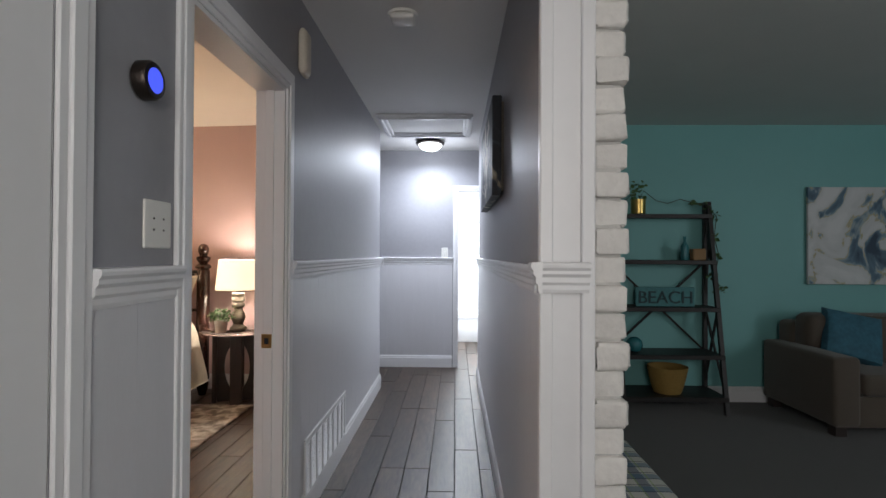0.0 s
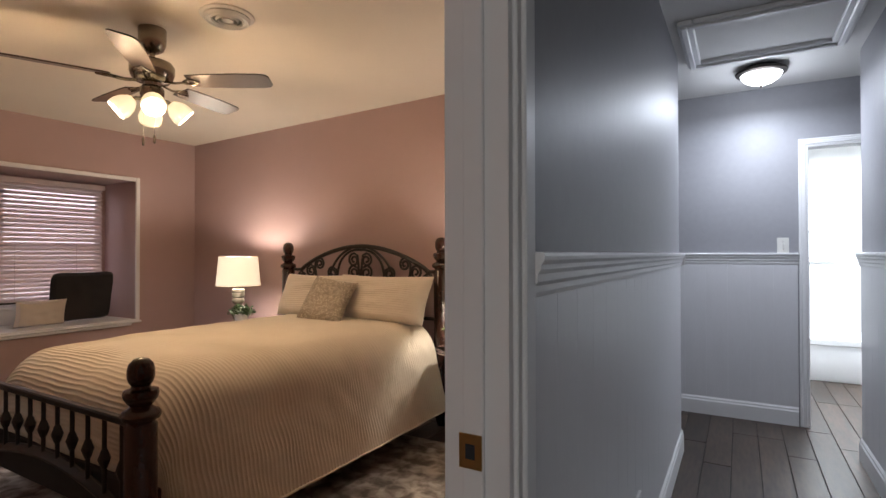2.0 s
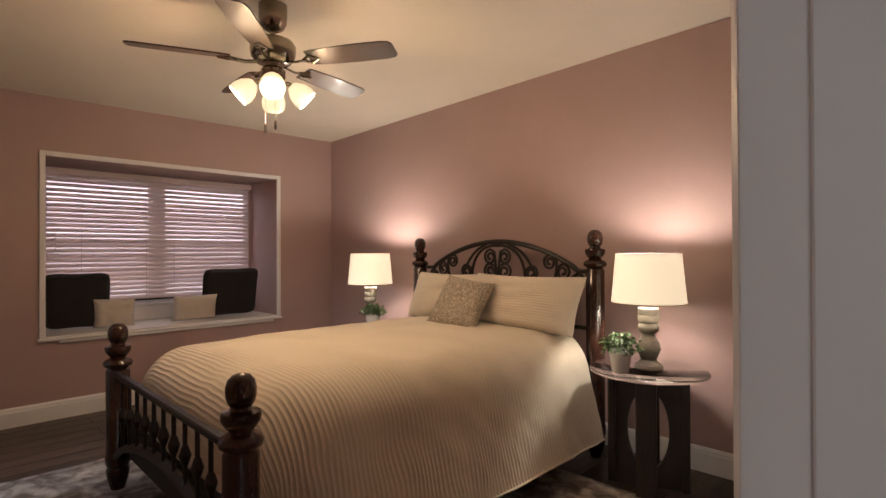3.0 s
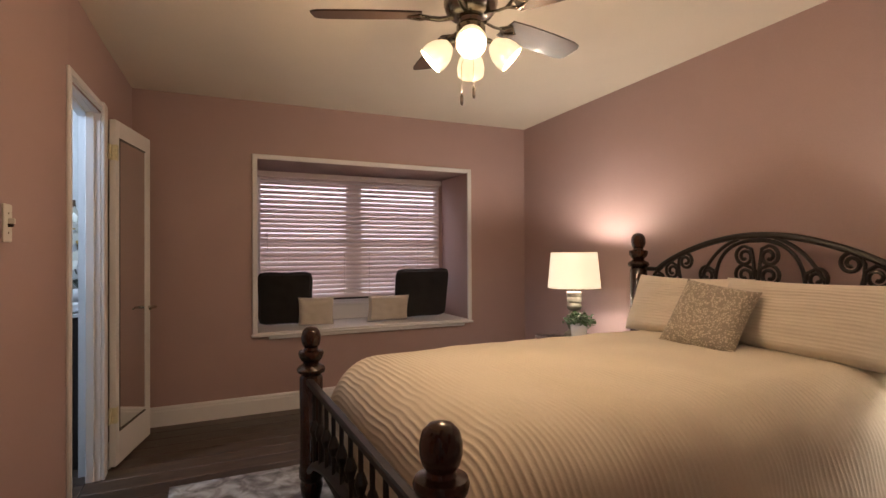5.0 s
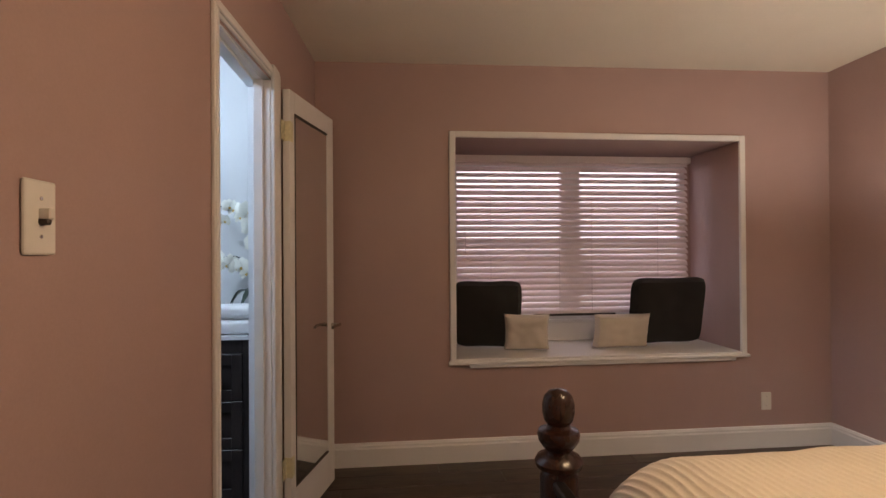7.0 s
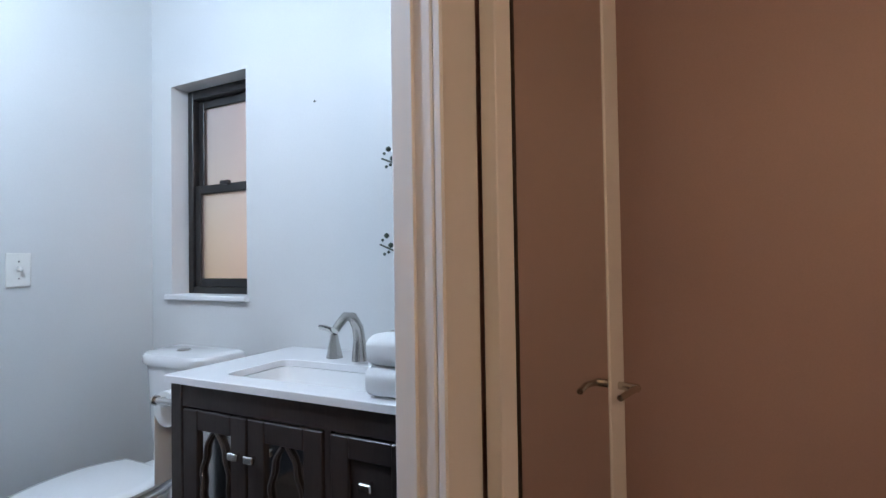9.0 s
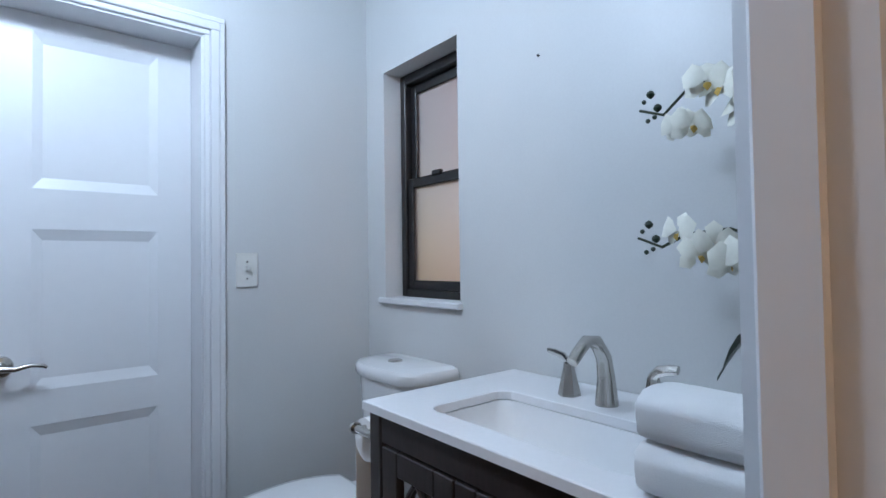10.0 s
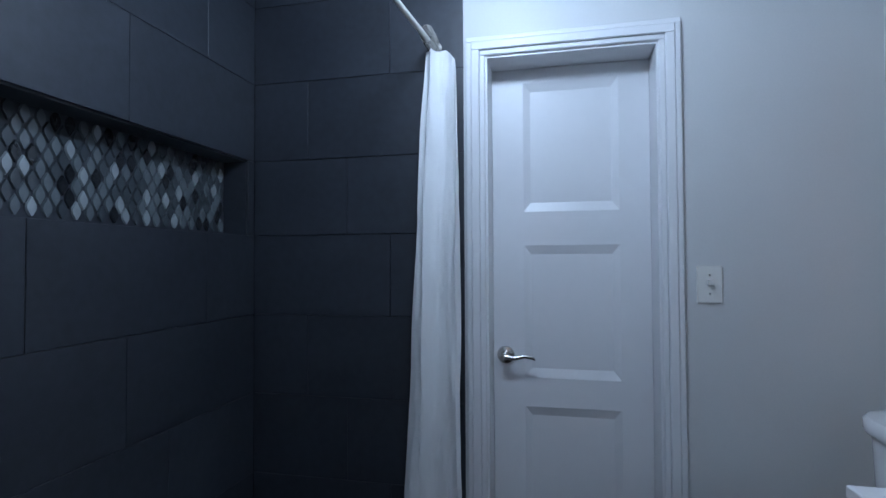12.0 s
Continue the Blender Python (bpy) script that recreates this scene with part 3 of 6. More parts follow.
for d in ((0.62, 0.65, 1.2, 1.85), (0.99, 1.02, 1.2, 1.85), (0.65, 0.99, 1.2, 1.23), (0.65, 0.99, 1.82, 1.85), (0.65, 0.99, 1.51, 1.54)):
    box(wb, d[0], d[1], 9.10, 9.14, d[2], d[3])
part("window_frame", wb, WHITE_TRIM, ww)
alone("backdrop_washroom", boxed(-0.5, 2.5, 9.9, 9.92, 0.5, 2.9), glowing("white_daylight_backdrop", (0.9, 0.95, 1.0), 4.0), "plain bright daylight outside the washroom window", "backdrop", "structure")

# ---- bedroom ----
# window recess: trim, seat, side walls, blinds, window
wall("wall_recess", [(-5.66, -5.25, 2.875, 2.975, 0.0, 2.1), (-5.66, -5.25, 4.845, 4.945, 0.0, 2.1), (-5.66, -5.25, 2.975, 4.845, 2.0, 2.1), (-5.76, -5.66, 2.875, 3.02, 0, 2.1), (-5.76, -5.66, 4.80, 4.945, 0, 2.1), (-5.76, -5.66, 3.02, 4.80, 0, 0.76), (-5.76, -5.66, 3.02, 4.80, 1.95, 2.1)], (MAUVE, {}), "mauve side walls of the window recess")
bm = bmesh.new()
for y0, y1, z0, z1 in ((2.94, 2.978, 0.60, 2.035), (4.842, 4.88, 0.60, 2.035), (2.978, 4.842, 1.997, 2.035)):
    box(bm, -5.1, -5.078, y0, y1, z0, z1, bevel=0.004)
trim("recess_trim", bm, "white painted trim round the window recess")
bm = bmesh.new()
box(bm, -5.66, -5.075, 2.978, 4.842, 0.60, 0.632, bevel=0.004)
box(bm, -5.0995, -5.06, 2.93, 4.89, 0.598, 0.618, bevel=0.005)
box(bm, -5.0995, -5.072, 3.06, 4.80, 0.575, 0.597, bevel=0.004)
box(bm, -5.6595, -5.645, 3.0, 4.82, 0.633, 0.79, bevel=0.003)
box(bm, -5.645, -5.62, 3.0, 4.82, 0.765, 0.79, bevel=0.004)
alone("window_seat", bm, WHITE_TRIM, "white painted window seat board with moulded front edge", "window seat", "structure")
w1 = tagged(new("window_1", mesh_of("window_1", boxed(-5.70, -5.655, 3.02, 4.80, 0.76, 0.785, bevel=0.003), WHITE_TRIM)), "white framed double bedroom window behind blinds", "window", kind="structure")
bm = bmesh.new()
for y0, y1, z0, z1 in ((3.02, 3.06, 0.785, 1.95), (4.76, 4.80, 0.785, 1.95), (3.84, 3.98, 0.785, 1.95), (3.06, 3.84, 1.91, 1.95), (3.98, 4.76, 1.91, 1.95), (3.06, 3.84, 0.785, 0.83), (3.98, 4.76, 0.785, 0.83), (3.06, 3.84, 1.34, 1.38), (3.98, 4.76, 1.34, 1.38)):
    box(bm, -5.70, -5.65, y0, y1, z0, z1, bevel=0.003)
part("window_frame", bm, WHITE_TRIM, w1)
PANE = glass("clear_pane", (1, 1, 1))
for y0, y1 in ((3.06, 3.84), (3.98, 4.76)):
    p = part("pane", boxed(-5.684, -5.68, y0, y1, 0.83, 1.91), PANE, w1)
    p.visible_shadow = False
# pale daylight behind the blinds
glowmat = glowing("daylight_backdrop", (0.98, 0.88, 0.96), 1.9)
alone("backdrop", boxed(-6.6, -6.58, 1.6, 6.2, -0.5, 3.6), glowmat, "plain bright daylight outside the bedroom window", "backdrop", "structure")

BLIND = material("blind_slat", (0.74, 0.67, 0.68), 0.4, vary=0.05, grain=20, bump=0.03)
bt = BLIND.node_tree
thin = bt.nodes.new("ShaderNodeBsdfTranslucent")
thin.inputs[0].default_value = (0.9, 0.74, 0.78, 1)
both = bt.nodes.new("ShaderNodeMixShader")
both.inputs[0].default_value = 0.16
bt.links.new(bt.nodes["Principled BSDF"].outputs[0], both.inputs[1])
bt.links.new(thin.outputs[0], both.inputs[2])
bt.links.new(both.outputs[0], bt.nodes["Material Output"].inputs[0])
slat_bm = bmesh.new()
for sgn in (0.0, 0.0022):
    sheet(6, 1, lambda u, v, sgn=sgn: ((u - 0.5) * 0.052, (v - 0.5) * 1.72, sgn + 0.006 * (1 - (2 * u - 1) ** 2)), slat_bm)
blind_me = mesh_of("blind_slat", slat_bm, BLIND)
bl = thing("window_blind", (-5.57, 3.905, 0.83), "closed white horizontal slat blind across the window", "blind")
part("headrail", boxed(-0.03, 0.035, -0.885, 0.88, 1.098, 1.145, bevel=0.004), BLIND, bl)
part("bottom_rail", boxed(-0.02, 0.02, -0.3, 0.3, -0.006, 0.012, bevel=0.004), IRON, bl, "dark bottom rail")
rng = random.Random(3)
for i in range(26):
    s = new("slat", blind_me)
    s.parent = bl
    s.matrix_local = pose(rng.uniform(-0.002, 0.002), 0, 0.03 + i * 0.0425, rng.uniform(-0.12, 0.12), 47 + rng.uniform(-5, 5), 0)
for y in (-0.62, -0.12, 0.12, 0.62):
    part("ladder_cord", tube([(0.028, y, 0.02), (0.028, y, 1.10)], 0.0018, 6), BLIND, bl)
part("wand", tube([(0.036, -0.80, 0.45), (0.036, -0.805, 0.62)], 0.004, 6), BLIND, bl)


def cushion(name, w, h, d, m, mat, label, category, group="", puff=0.35, corner=0.0, rib=0.0):
    """A sewn cushion: w wide (local x), h tall (local z), d deep (local y), with pinched corners."""
    bm = bmesh.new()
    n = 96 if rib else 18
    for s in (-1, 1):
        def f(u, v, s=s):
            a, b = 2 * u - 1, 2 * v - 1
            e = (1 - a ** 4) * (1 - b ** 4)
            t = s * d / 2 * max(0, e) ** puff
            pinch = 1 - 0.06 * (1 - abs(a) ** 2) * abs(b) ** 3
            pinch2 = 1 - 0.06 * (1 - abs(b) ** 2) * abs(a) ** 3
            wr = noise.noise((a * 3, b * 3, s * 2.0 + w * 9)) * 0.008
            a, b = a * math.sqrt(1 - corner * b ** 6), b * math.sqrt(1 - corner * a ** 6)
            if rib:
                # sewn wavy ribs along the width, soft creases, a sagging top edge
                t += s * rib * e * (0.5 + 0.5 * math.sin(b * h * 185 + 1.6 * noise.noise((a * 2.2, b * 3, w)) + 0.5 * noise.noise((a * 9, b * 9, 1.0)))) ** 2
                wr += 0.014 * noise.noise((a * 2.1, b * 2.4, 3.0 + w * 20))
                b -= 0.07 * (1 - a * a) * max(0.0, b)
            return (a * w / 2 * pinch2, t + wr * e, h / 2 + b * h / 2 * pinch)
        sheet(n, n, f, bm)
    bmesh.ops.remove_doubles(bm, verts=bm.verts, dist=0.0005)
    ob = alone(name, bm, mat, label, category, group=group, smooth=True)
    ob.matrix_world = m
    return ob


cushion("seat_cushion", 0.47, 0.48, 0.10, pose(-5.42, 3.24, 0.632, 10, 0, 78), BLACKFAB, "black square cushion leaning in the window recess", "cushion", group="black window cushions", puff=0.2, corner=0.2)
cushion("seat_cushion", 0.60, 0.49, 0.11, pose(-5.40, 4.48, 0.632, 10, 0, 96), BLACKFAB, "large black square cushion leaning against the blinds", "cushion", group="black window cushions", puff=0.2, corner=0.2)
cushion("throw_pillow", 0.30, 0.25, 0.11, pose(-5.33, 3.48, 0.633, 12, 0, 80), CREAMFAB, "small cream pillow on the window seat", "pillow", group="cream window pillows")
cushion("throw_pillow", 0.40, 0.24, 0.11, pose(-5.33, 4.13, 0.633, 12, 0, 92), CREAMFAB, "small oblong cream pillow on the window seat", "pillow", group="cream window pillows")
plate("power_outlet", (-5.1, 5.02, 0.30), -90 + 180, 0.07, 0.115, "white power outlet low on the mauve wall", "power outlet", toggle=False)
so = plate("light_switch", (-2.81, 2.03, 1.347), 180, 0.075, 0.118, "cream light switch plate on the mauve wall", "light switch")
part("knob", lathe([(0.007, 0), (0.006, 0.012), (0.003, 0.014)], 12), BRONZE, so).matrix_local = pose(0, -0.007, -0.006, 90)

# bed
bed = thing("bed", (-2.595, 3.03, 0), "four-post mahogany bed with an iron scroll headboard", "bed")
FIN = [(0.046, -0.235), (0.066, -0.225), (0.070, -0.21), (0.062, -0.196), (0.046, -0.188), (0.036, -0.178), (0.046, -0.168), (0.058, -0.15), (0.062, -0.132), (0.058, -0.12), (0.036, -0.114), (0.032, -0.104), (0.041, -0.092), (0.047, -0.07), (0.047, -0.045), (0.041, -0.022), (0.026, -0.006), (0.004, 0.0)]


def post(x, y, top, name):
    foot = [(0.03, 0.0), (0.034, 0.012), (0.05, 0.07), (0.056, 0.11), (0.05, 0.13), (0.06, 0.15), (0.06, 0.19), (0.056, 0.2)]
    prof = foot + [(0.056, top - 0.25)] + [(r, top + z) for r, z in FIN]
    return part(name, lathe(prof, 28, (x, y, 0)), MAHOGANY, bed, "turned post with a ball finial", smooth=True)


for sx in (-0.795, 0.795):
    post(sx - 0.02, 0.036 if sx < 0 else 0.004, 0.888, "foot_post")
    post(sx - 0.01, 2.22, 1.378 if sx < 0 else 1.396, "head_post")
    part("side_rail", boxed(sx * 0.93 - 0.014, sx * 0.93 + 0.014, 0.04, 2.18, 0.22, 0.36, bevel=0.005), MAHOGANY, bed)
# footboard: level top bar, arched lower bar, baluster spindles
part("foot_top_rail", boxed(-0.77, 0.73, 0.002, 0.038, 0.610, 0.640, bevel=0.006), IRON, bed)
arch = [(-0.765 + 1.49 * i / 24, 0.02, 0.20 + 0.17 * math.sin(math.pi * i / 24) ** 0.7) for i in range(25)]
part("foot_arch", tube(arch, 0.024, 8, flat=0.6), IRON, bed, smooth=True)
for i in range(11):
    x = -0.64 + 1.28 * i / 10
    zlow = 0.20 + 0.17 * math.sin(math.pi * (x + 0.745) / 1.49) ** 0.7
    mid = (0.62 + zlow) / 2 - 0.01
    part("spindle", lathe([(0.009, zlow), (0.009, mid - 0.04), (0.013, mid - 0.034), (0.024, mid), (0.013, mid + 0.034), (0.009, mid + 0.04), (0.009, 0.612)], 10, (x - 0.02, 0.02, 0)), IRON, bed)
# iron headboard
hbm = bmesh.new()


def arch_z(x, peak=1.335, spring=1.135, half=0.66):
    return spring + (peak - spring) * math.cos(min(1, abs(x) / half) * math.pi / 2) ** 0.8


tube([(-0.66 + 1.32 * i / 32, 2.24, arch_z(-0.66 + 1.32 * i / 32)) for i in range(33)], 0.018, 8, hbm)
for s in (-1, 1):
    tube([(s * 0.66, 2.24, 1.137), (s * 0.75, 2.24, 1.137)], 0.014, 8, hbm)
tube([(-0.75, 2.24, 0.78), (0.75, 2.24, 0.78)], 0.014, 8, hbm)
part("head_frame", hbm, IRON, bed, "arched iron headboard bar", smooth=True)


def bent(p0, p1, p2, p3, n=18):
    """A smooth iron bar between two ends, pulled towards two handles."""
    return [(sum(c * q[0] for c, q in zip(w, (p0, p1, p2, p3))), 2.24, sum(c * q[1] for c, q in zip(w, (p0, p1, p2, p3))))
            for w in (((1 - k / n) ** 3, 3 * (1 - k / n) ** 2 * k / n, 3 * (1 - k / n) * (k / n) ** 2, (k / n) ** 3) for k in range(n + 1))]


for s in (-1, 1):
    f = lambda x: s * x
    # two stacked pairs of inward scrolls, then a run of scrolls under the arch
    for cx, cz, r, start, way, tail in (
            (0.066, 1.222, 0.056, 0.5, 1, [(0.012, 1.135), (0.02, 1.2), (0.03, 1.262)]),
            (0.068, 1.118, 0.058, 0.5, 1, [(0.008, 1.02), (0.008, 1.09), (0.02, 1.155)]),
            (0.300, 1.112, 0.052, 0.5, 1, [(0.225, 0.94), (0.235, 1.06), (0.255, 1.14)]),
            (0.445, 1.190, 0.050, 0.5, -1, [(0.400, 0.92), (0.495, 1.10), (0.498, 1.19), (0.48, 1.225)]),
            (0.545, 1.128, 0.054, 0.5, 1, [(0.480, 0.92), (0.482, 1.07), (0.50, 1.155)]),
            (0.655, 1.075, 0.046, 0.5, 1, [(0.600, 0.90), (0.602, 1.03), (0.62, 1.10)])):
        pts = [(f(x), 2.24, z) for x, z in tail]
        n = 34
        for i in range(n + 1):
            an = math.pi * start - way * 2 * math.pi * 1.55 * i / n
            q = r * (1 - 0.76 * i / n)
            pts.append((f(cx + q * math.cos(an)), 2.24, cz + q * math.sin(an)))
        part("scroll", tube(pts, 0.0098, 7), IRON, bed, smooth=True)
    part("hoop", tube(bent((f(0.225), 0.92), (f(0.30), 1.20), (f(0.16), 1.325), (f(-0.02), 1.305)), 0.0105, 7), IRON, bed, smooth=True)
    part("hoop", tube(bent((f(0.405), 0.90), (f(0.345), 1.10), (f(0.28), 1.26), (f(0.10), 1.318)), 0.0105, 7), IRON, bed, smooth=True)
part("spine", tube([(0, 2.24, 0.78), (0, 2.24, 1.15)], 0.008, 8), IRON, bed)
part("mattress", boxed(-0.66, 0.66, 0.24, 2.12, 0.356, 0.64, bevel=0.09, segs=3), CREAMFAB, bed, smooth=True)
part("box_base", boxed(-0.74, 0.74, 0.07, 2.16, 0.17, 0.355, bevel=0.01), BLACKFAB, bed, "dark box base")


def drape(run, R, flare):
    """A cloth bent over an edge: the way along it past the bend's start gives out, down and the slope's angle."""
    full = math.pi / 2 - math.atan(flare)
    if run <= 0:
        return run, 0.0, 0.0
    if run < R * full:
        q = run / R
        return R * math.sin(q), R * (1 - math.cos(q)), q
    rest = run - R * full
    return R * math.sin(full) + rest * math.cos(full), R * (1 - math.cos(full)) + rest * math.sin(full), full


def quilt_point(u, v):
    """u across the bed, v from foot to head, measured along the cloth."""
    half, drop = 0.79, 0.58
    s = (u * 2 - 1) * (half + drop)
    side = math.copysign(1, s)
    R, Rf = 0.26, 0.22
    ox, down, q = drape(abs(s) - (half - R), R, 0.24)
    x = half - R + ox
    L, F = 2.05, 0.42
    d = v * (L + F) - F
    oy, downf, qf = drape(Rf - d, Rf, 0.0)
    y = Rf - oy
    crown = 0.035 * (1 - min(1, (x / half) ** 2)) * (1 - math.exp(-max(0.0, y) * 6))
    # sewn wavy ridges run across the bed and down its sides
    ph = d * 2 * math.pi / 0.023 + 3.4 * noise.noise((s * 1.2, d * 1.5, 0.3)) + 1.9 * noise.noise((s * 4, d * 7, 9.0)) + 1.6 * noise.noise((s * 9, d * 9, 4.0))
    ridge = (0.5 + 0.5 * math.sin(ph)) ** 2 * 0.0040 * (0.8 + 0.9 * noise.noise((s * 2.6, d * 4.0, 7.0)))
    hang = math.sin(q)
    soft = 0.009 * noise.noise((s * 2.3, d * 2.1, 1.7)) + 0.004 * noise.noise((s * 7, d * 6, 2.2))
    soft += hang * (0.014 * noise.noise((side * 3, d * 4 + down * 2.0, 1.0)) + 0.009 * noise.noise((down * 6, d * 9 - down * 5, 5.0)))
    lift = ridge + soft
    return (side * (x + lift * hang), y + 0.095 - lift * math.sin(qf) * math.cos(q), 0.755 + crown + max(-down - downf, -0.6) + lift * math.cos(q) * math.cos(qf))


part("quilt", sheet(150, 820, quilt_point), LINEN, bed, "cream quilt with wavy sewn ridges", smooth=True)
cushion("bed_pillow", 0.74, 0.37, 0.19, pose(-2.91, 5.02, 0.765, -24, 0, 2), SHAM, "cream ribbed pillow leaning on the headboard", "pillow", group="bed pillows", puff=0.5, rib=0.0034)
cushion("bed_pillow", 0.90, 0.375, 0.20, pose(-2.255, 5.00, 0.765, -24, 0, -3), SHAM, "long cream ribbed pillow leaning on the headboard", "pillow", group="bed pillows", puff=0.5, rib=0.0034)
# damask accent pillow: pale curls on taupe
DAMASK = material("damask_fabric", (0.3, 0.26, 0.21), 0.75, vary=0.1, grain=300, bump=0.4, sheen=0.2)
t = DAMASK.node_tree
tc = t.nodes.new("ShaderNodeTexCoord")
vo = t.nodes.new("ShaderNodeTexVoronoi")
vo.feature, vo.inputs["Scale"].default_value = "DISTANCE_TO_EDGE", 95
wv = t.nodes.new("ShaderNodeTexWave")
wv.wave_type, wv.rings_direction = "RINGS", "SPHERICAL"
wv.inputs["Scale"].default_value, wv.inputs["Distortion"].default_value, wv.inputs["Detail Scale"].default_value = 14, 10, 3.0
mpd = t.nodes.new("ShaderNodeMapping")
mpd.inputs["Location"].default_value = (0, 0, -0.23)
t.links.new(tc.outputs["Object"], mpd.inputs[0])
t.links.new(mpd.outputs[0], vo.inputs["Vector"])
t.links.new(mpd.outputs[0], wv.inputs["Vector"])
gt = t.nodes.new("ShaderNodeMath")
gt.operation = "GREATER_THAN"
gt.inputs[1].default_value = 0.13
t.links.new(vo.outputs["Distance"], gt.inputs[0])
g2 = t.nodes.new("ShaderNodeMath")
g2.operation = "GREATER_THAN"
g2.inputs[1].default_value = 0.45
t.links.new(wv.outputs["Fac"], g2.inputs[0])
an = t.nodes.new("ShaderNodeMath")
an.operation = "MULTIPLY"
t.links.new(gt.outputs[0], an.inputs[0])
t.links.new(g2.outputs[0], an.inputs[1])
mx = t.nodes.new("ShaderNodeMix")
mx.data_type = "RGBA"
bs = t.nodes["Principled BSDF"]
t.links.new(an.outputs[0], mx.inputs["Factor"])
t.links.new(bs.inputs["Base Color"].links[0].from_socket, mx.inputs["A"])
mx.inputs["B"].default_value = (0.62, 0.55, 0.44, 1)
t.links.new(mx.outputs["Result"], bs.inputs["Base Color"])
cushion("accent_pillow", 0.37, 0.37, 0.12, pose(-2.565, 4.74, 0.775, -34, 8, 10), DAMASK, "taupe damask square pillow in front of the bed pillows", "pillow", puff=0.5)


# night tables with lamps and small plants
def holed(w, h, a, b, depth, cz=None):
    """An upright panel with an oval hole."""
    bm = bmesh.new()
    n = 40
    cz = cz or h / 2
    loops = []
    for y in (-depth / 2, depth / 2):
        outer, inner = [], []
        for i in range(n):
            an = 2 * math.pi * i / n
            c, s = math.cos(an), math.sin(an)
            k = 1 / max(abs(c) / (w / 2), abs(s) / (h / 2))
            outer.append(bm.verts.new((c * k, y, h / 2 + s * k)))
            inner.append(bm.verts.new((a * c, y, cz + b * s)))
        loops.append((outer, inner))
    for i in range(n):
        j = (i + 1) % n
        for o, q in loops:
            bm.faces.new((o[i], o[j], q[j], q[i]))
        for k in (0, 1):
            bm.faces.new((loops[0][k][i], loops[0][k][j], loops[1][k][j], loops[1][k][i]))
    return bm


TABLEGLASS = glass("table_glass", (0.85, 0.93, 0.9))


def night_table(x, y, label):
    e = thing("night_table", (x, y, 0), label, "night table", group="night tables", turn=20)
    for k in range(2):
        p = part("oval_panel", holed(0.40, 0.608, 0.105, 0.215, 0.035, 0.30), ESPRESSO, e, "dark wood panel with an oval opening")
        p.matrix_local = pose(0, 0, 0, 0, 0, 90 * k)
    for k in range(4):
        part("leg", boxed(0.165, 0.205, -0.05, 0.05, 0, 0.608, bevel=0.006), ESPRESSO, e).matrix_local = pose(0, 0, 0, 0, 0, 90 * k)
    part("glass_top", lathe([(0.30, 0.611), (0.305, 0.615), (0.305, 0.621), (0.30, 0.625)], 48), TABLEGLASS, e, "round clear glass top", smooth=True)
    return e


def table_lamp(x, y):
    e = thing("table_lamp", (x, y, 0.6252), "lit table lamp with a cream drum shade and turned wooden base", "table lamp", group="table lamps")
    part("base", lathe([(0.07, 0.000), (0.075, 0.010), (0.07, 0.025), (0.052, 0.036), (0.04, 0.051), (0.05, 0.076), (0.062, 0.106), (0.055, 0.144), (0.038, 0.174), (0.034, 0.191), (0.05, 0.202), (0.056, 0.220), (0.05, 0.242), (0.042, 0.250), (0.054, 0.256), (0.056, 0.284), (0.05, 0.293), (0.054, 0.298), (0.054, 0.326), (0.048, 0.331)], 28), GREYWOOD, e, "turned weathered wood base", smooth=True)
    part("neck", lathe([(0.012, 0.328), (0.012, 0.38), (0.016, 0.385), (0.016, 0.42)], 12), CHROME, e)
    bm = bmesh.new()
    n = 48
    for r0, r1 in ((0.193, 0.168), (0.191, 0.166)):
        for i in range(n):
            a0, a1 = 2 * math.pi * i / n, 2 * math.pi * (i + 1) / n
            bm.faces.new([bm.verts.new(q) for q in ((r0 * math.cos(a0), r0 * math.sin(a0), 0.358), (r0 * math.cos(a1), r0 * math.sin(a1), 0.358), (r1 * math.cos(a1), r1 * math.sin(a1), 0.626), (r1 * math.cos(a0), r1 * math.sin(a0), 0.626))])
    bmesh.ops.remove_doubles(bm, verts=bm.verts, dist=0.0004)
    part("shade", bm, SHADE, e, "glowing cream fabric drum shade", smooth=True)
    for r, z in ((0.1935, 0.36), (0.1685, 0.624)):
        part("shade_rim", tube([(r * math.cos(2 * math.pi * i / 40), r * math.sin(2 * math.pi * i / 40), z) for i in range(41)], 0.0025, 6), CREAMFAB, e)
    part("spider", tube([(-0.165, 0, 0.617), (0, 0, 0.609), (0.165, 0, 0.617)], 0.002, 6), CHROME, e)
    return e


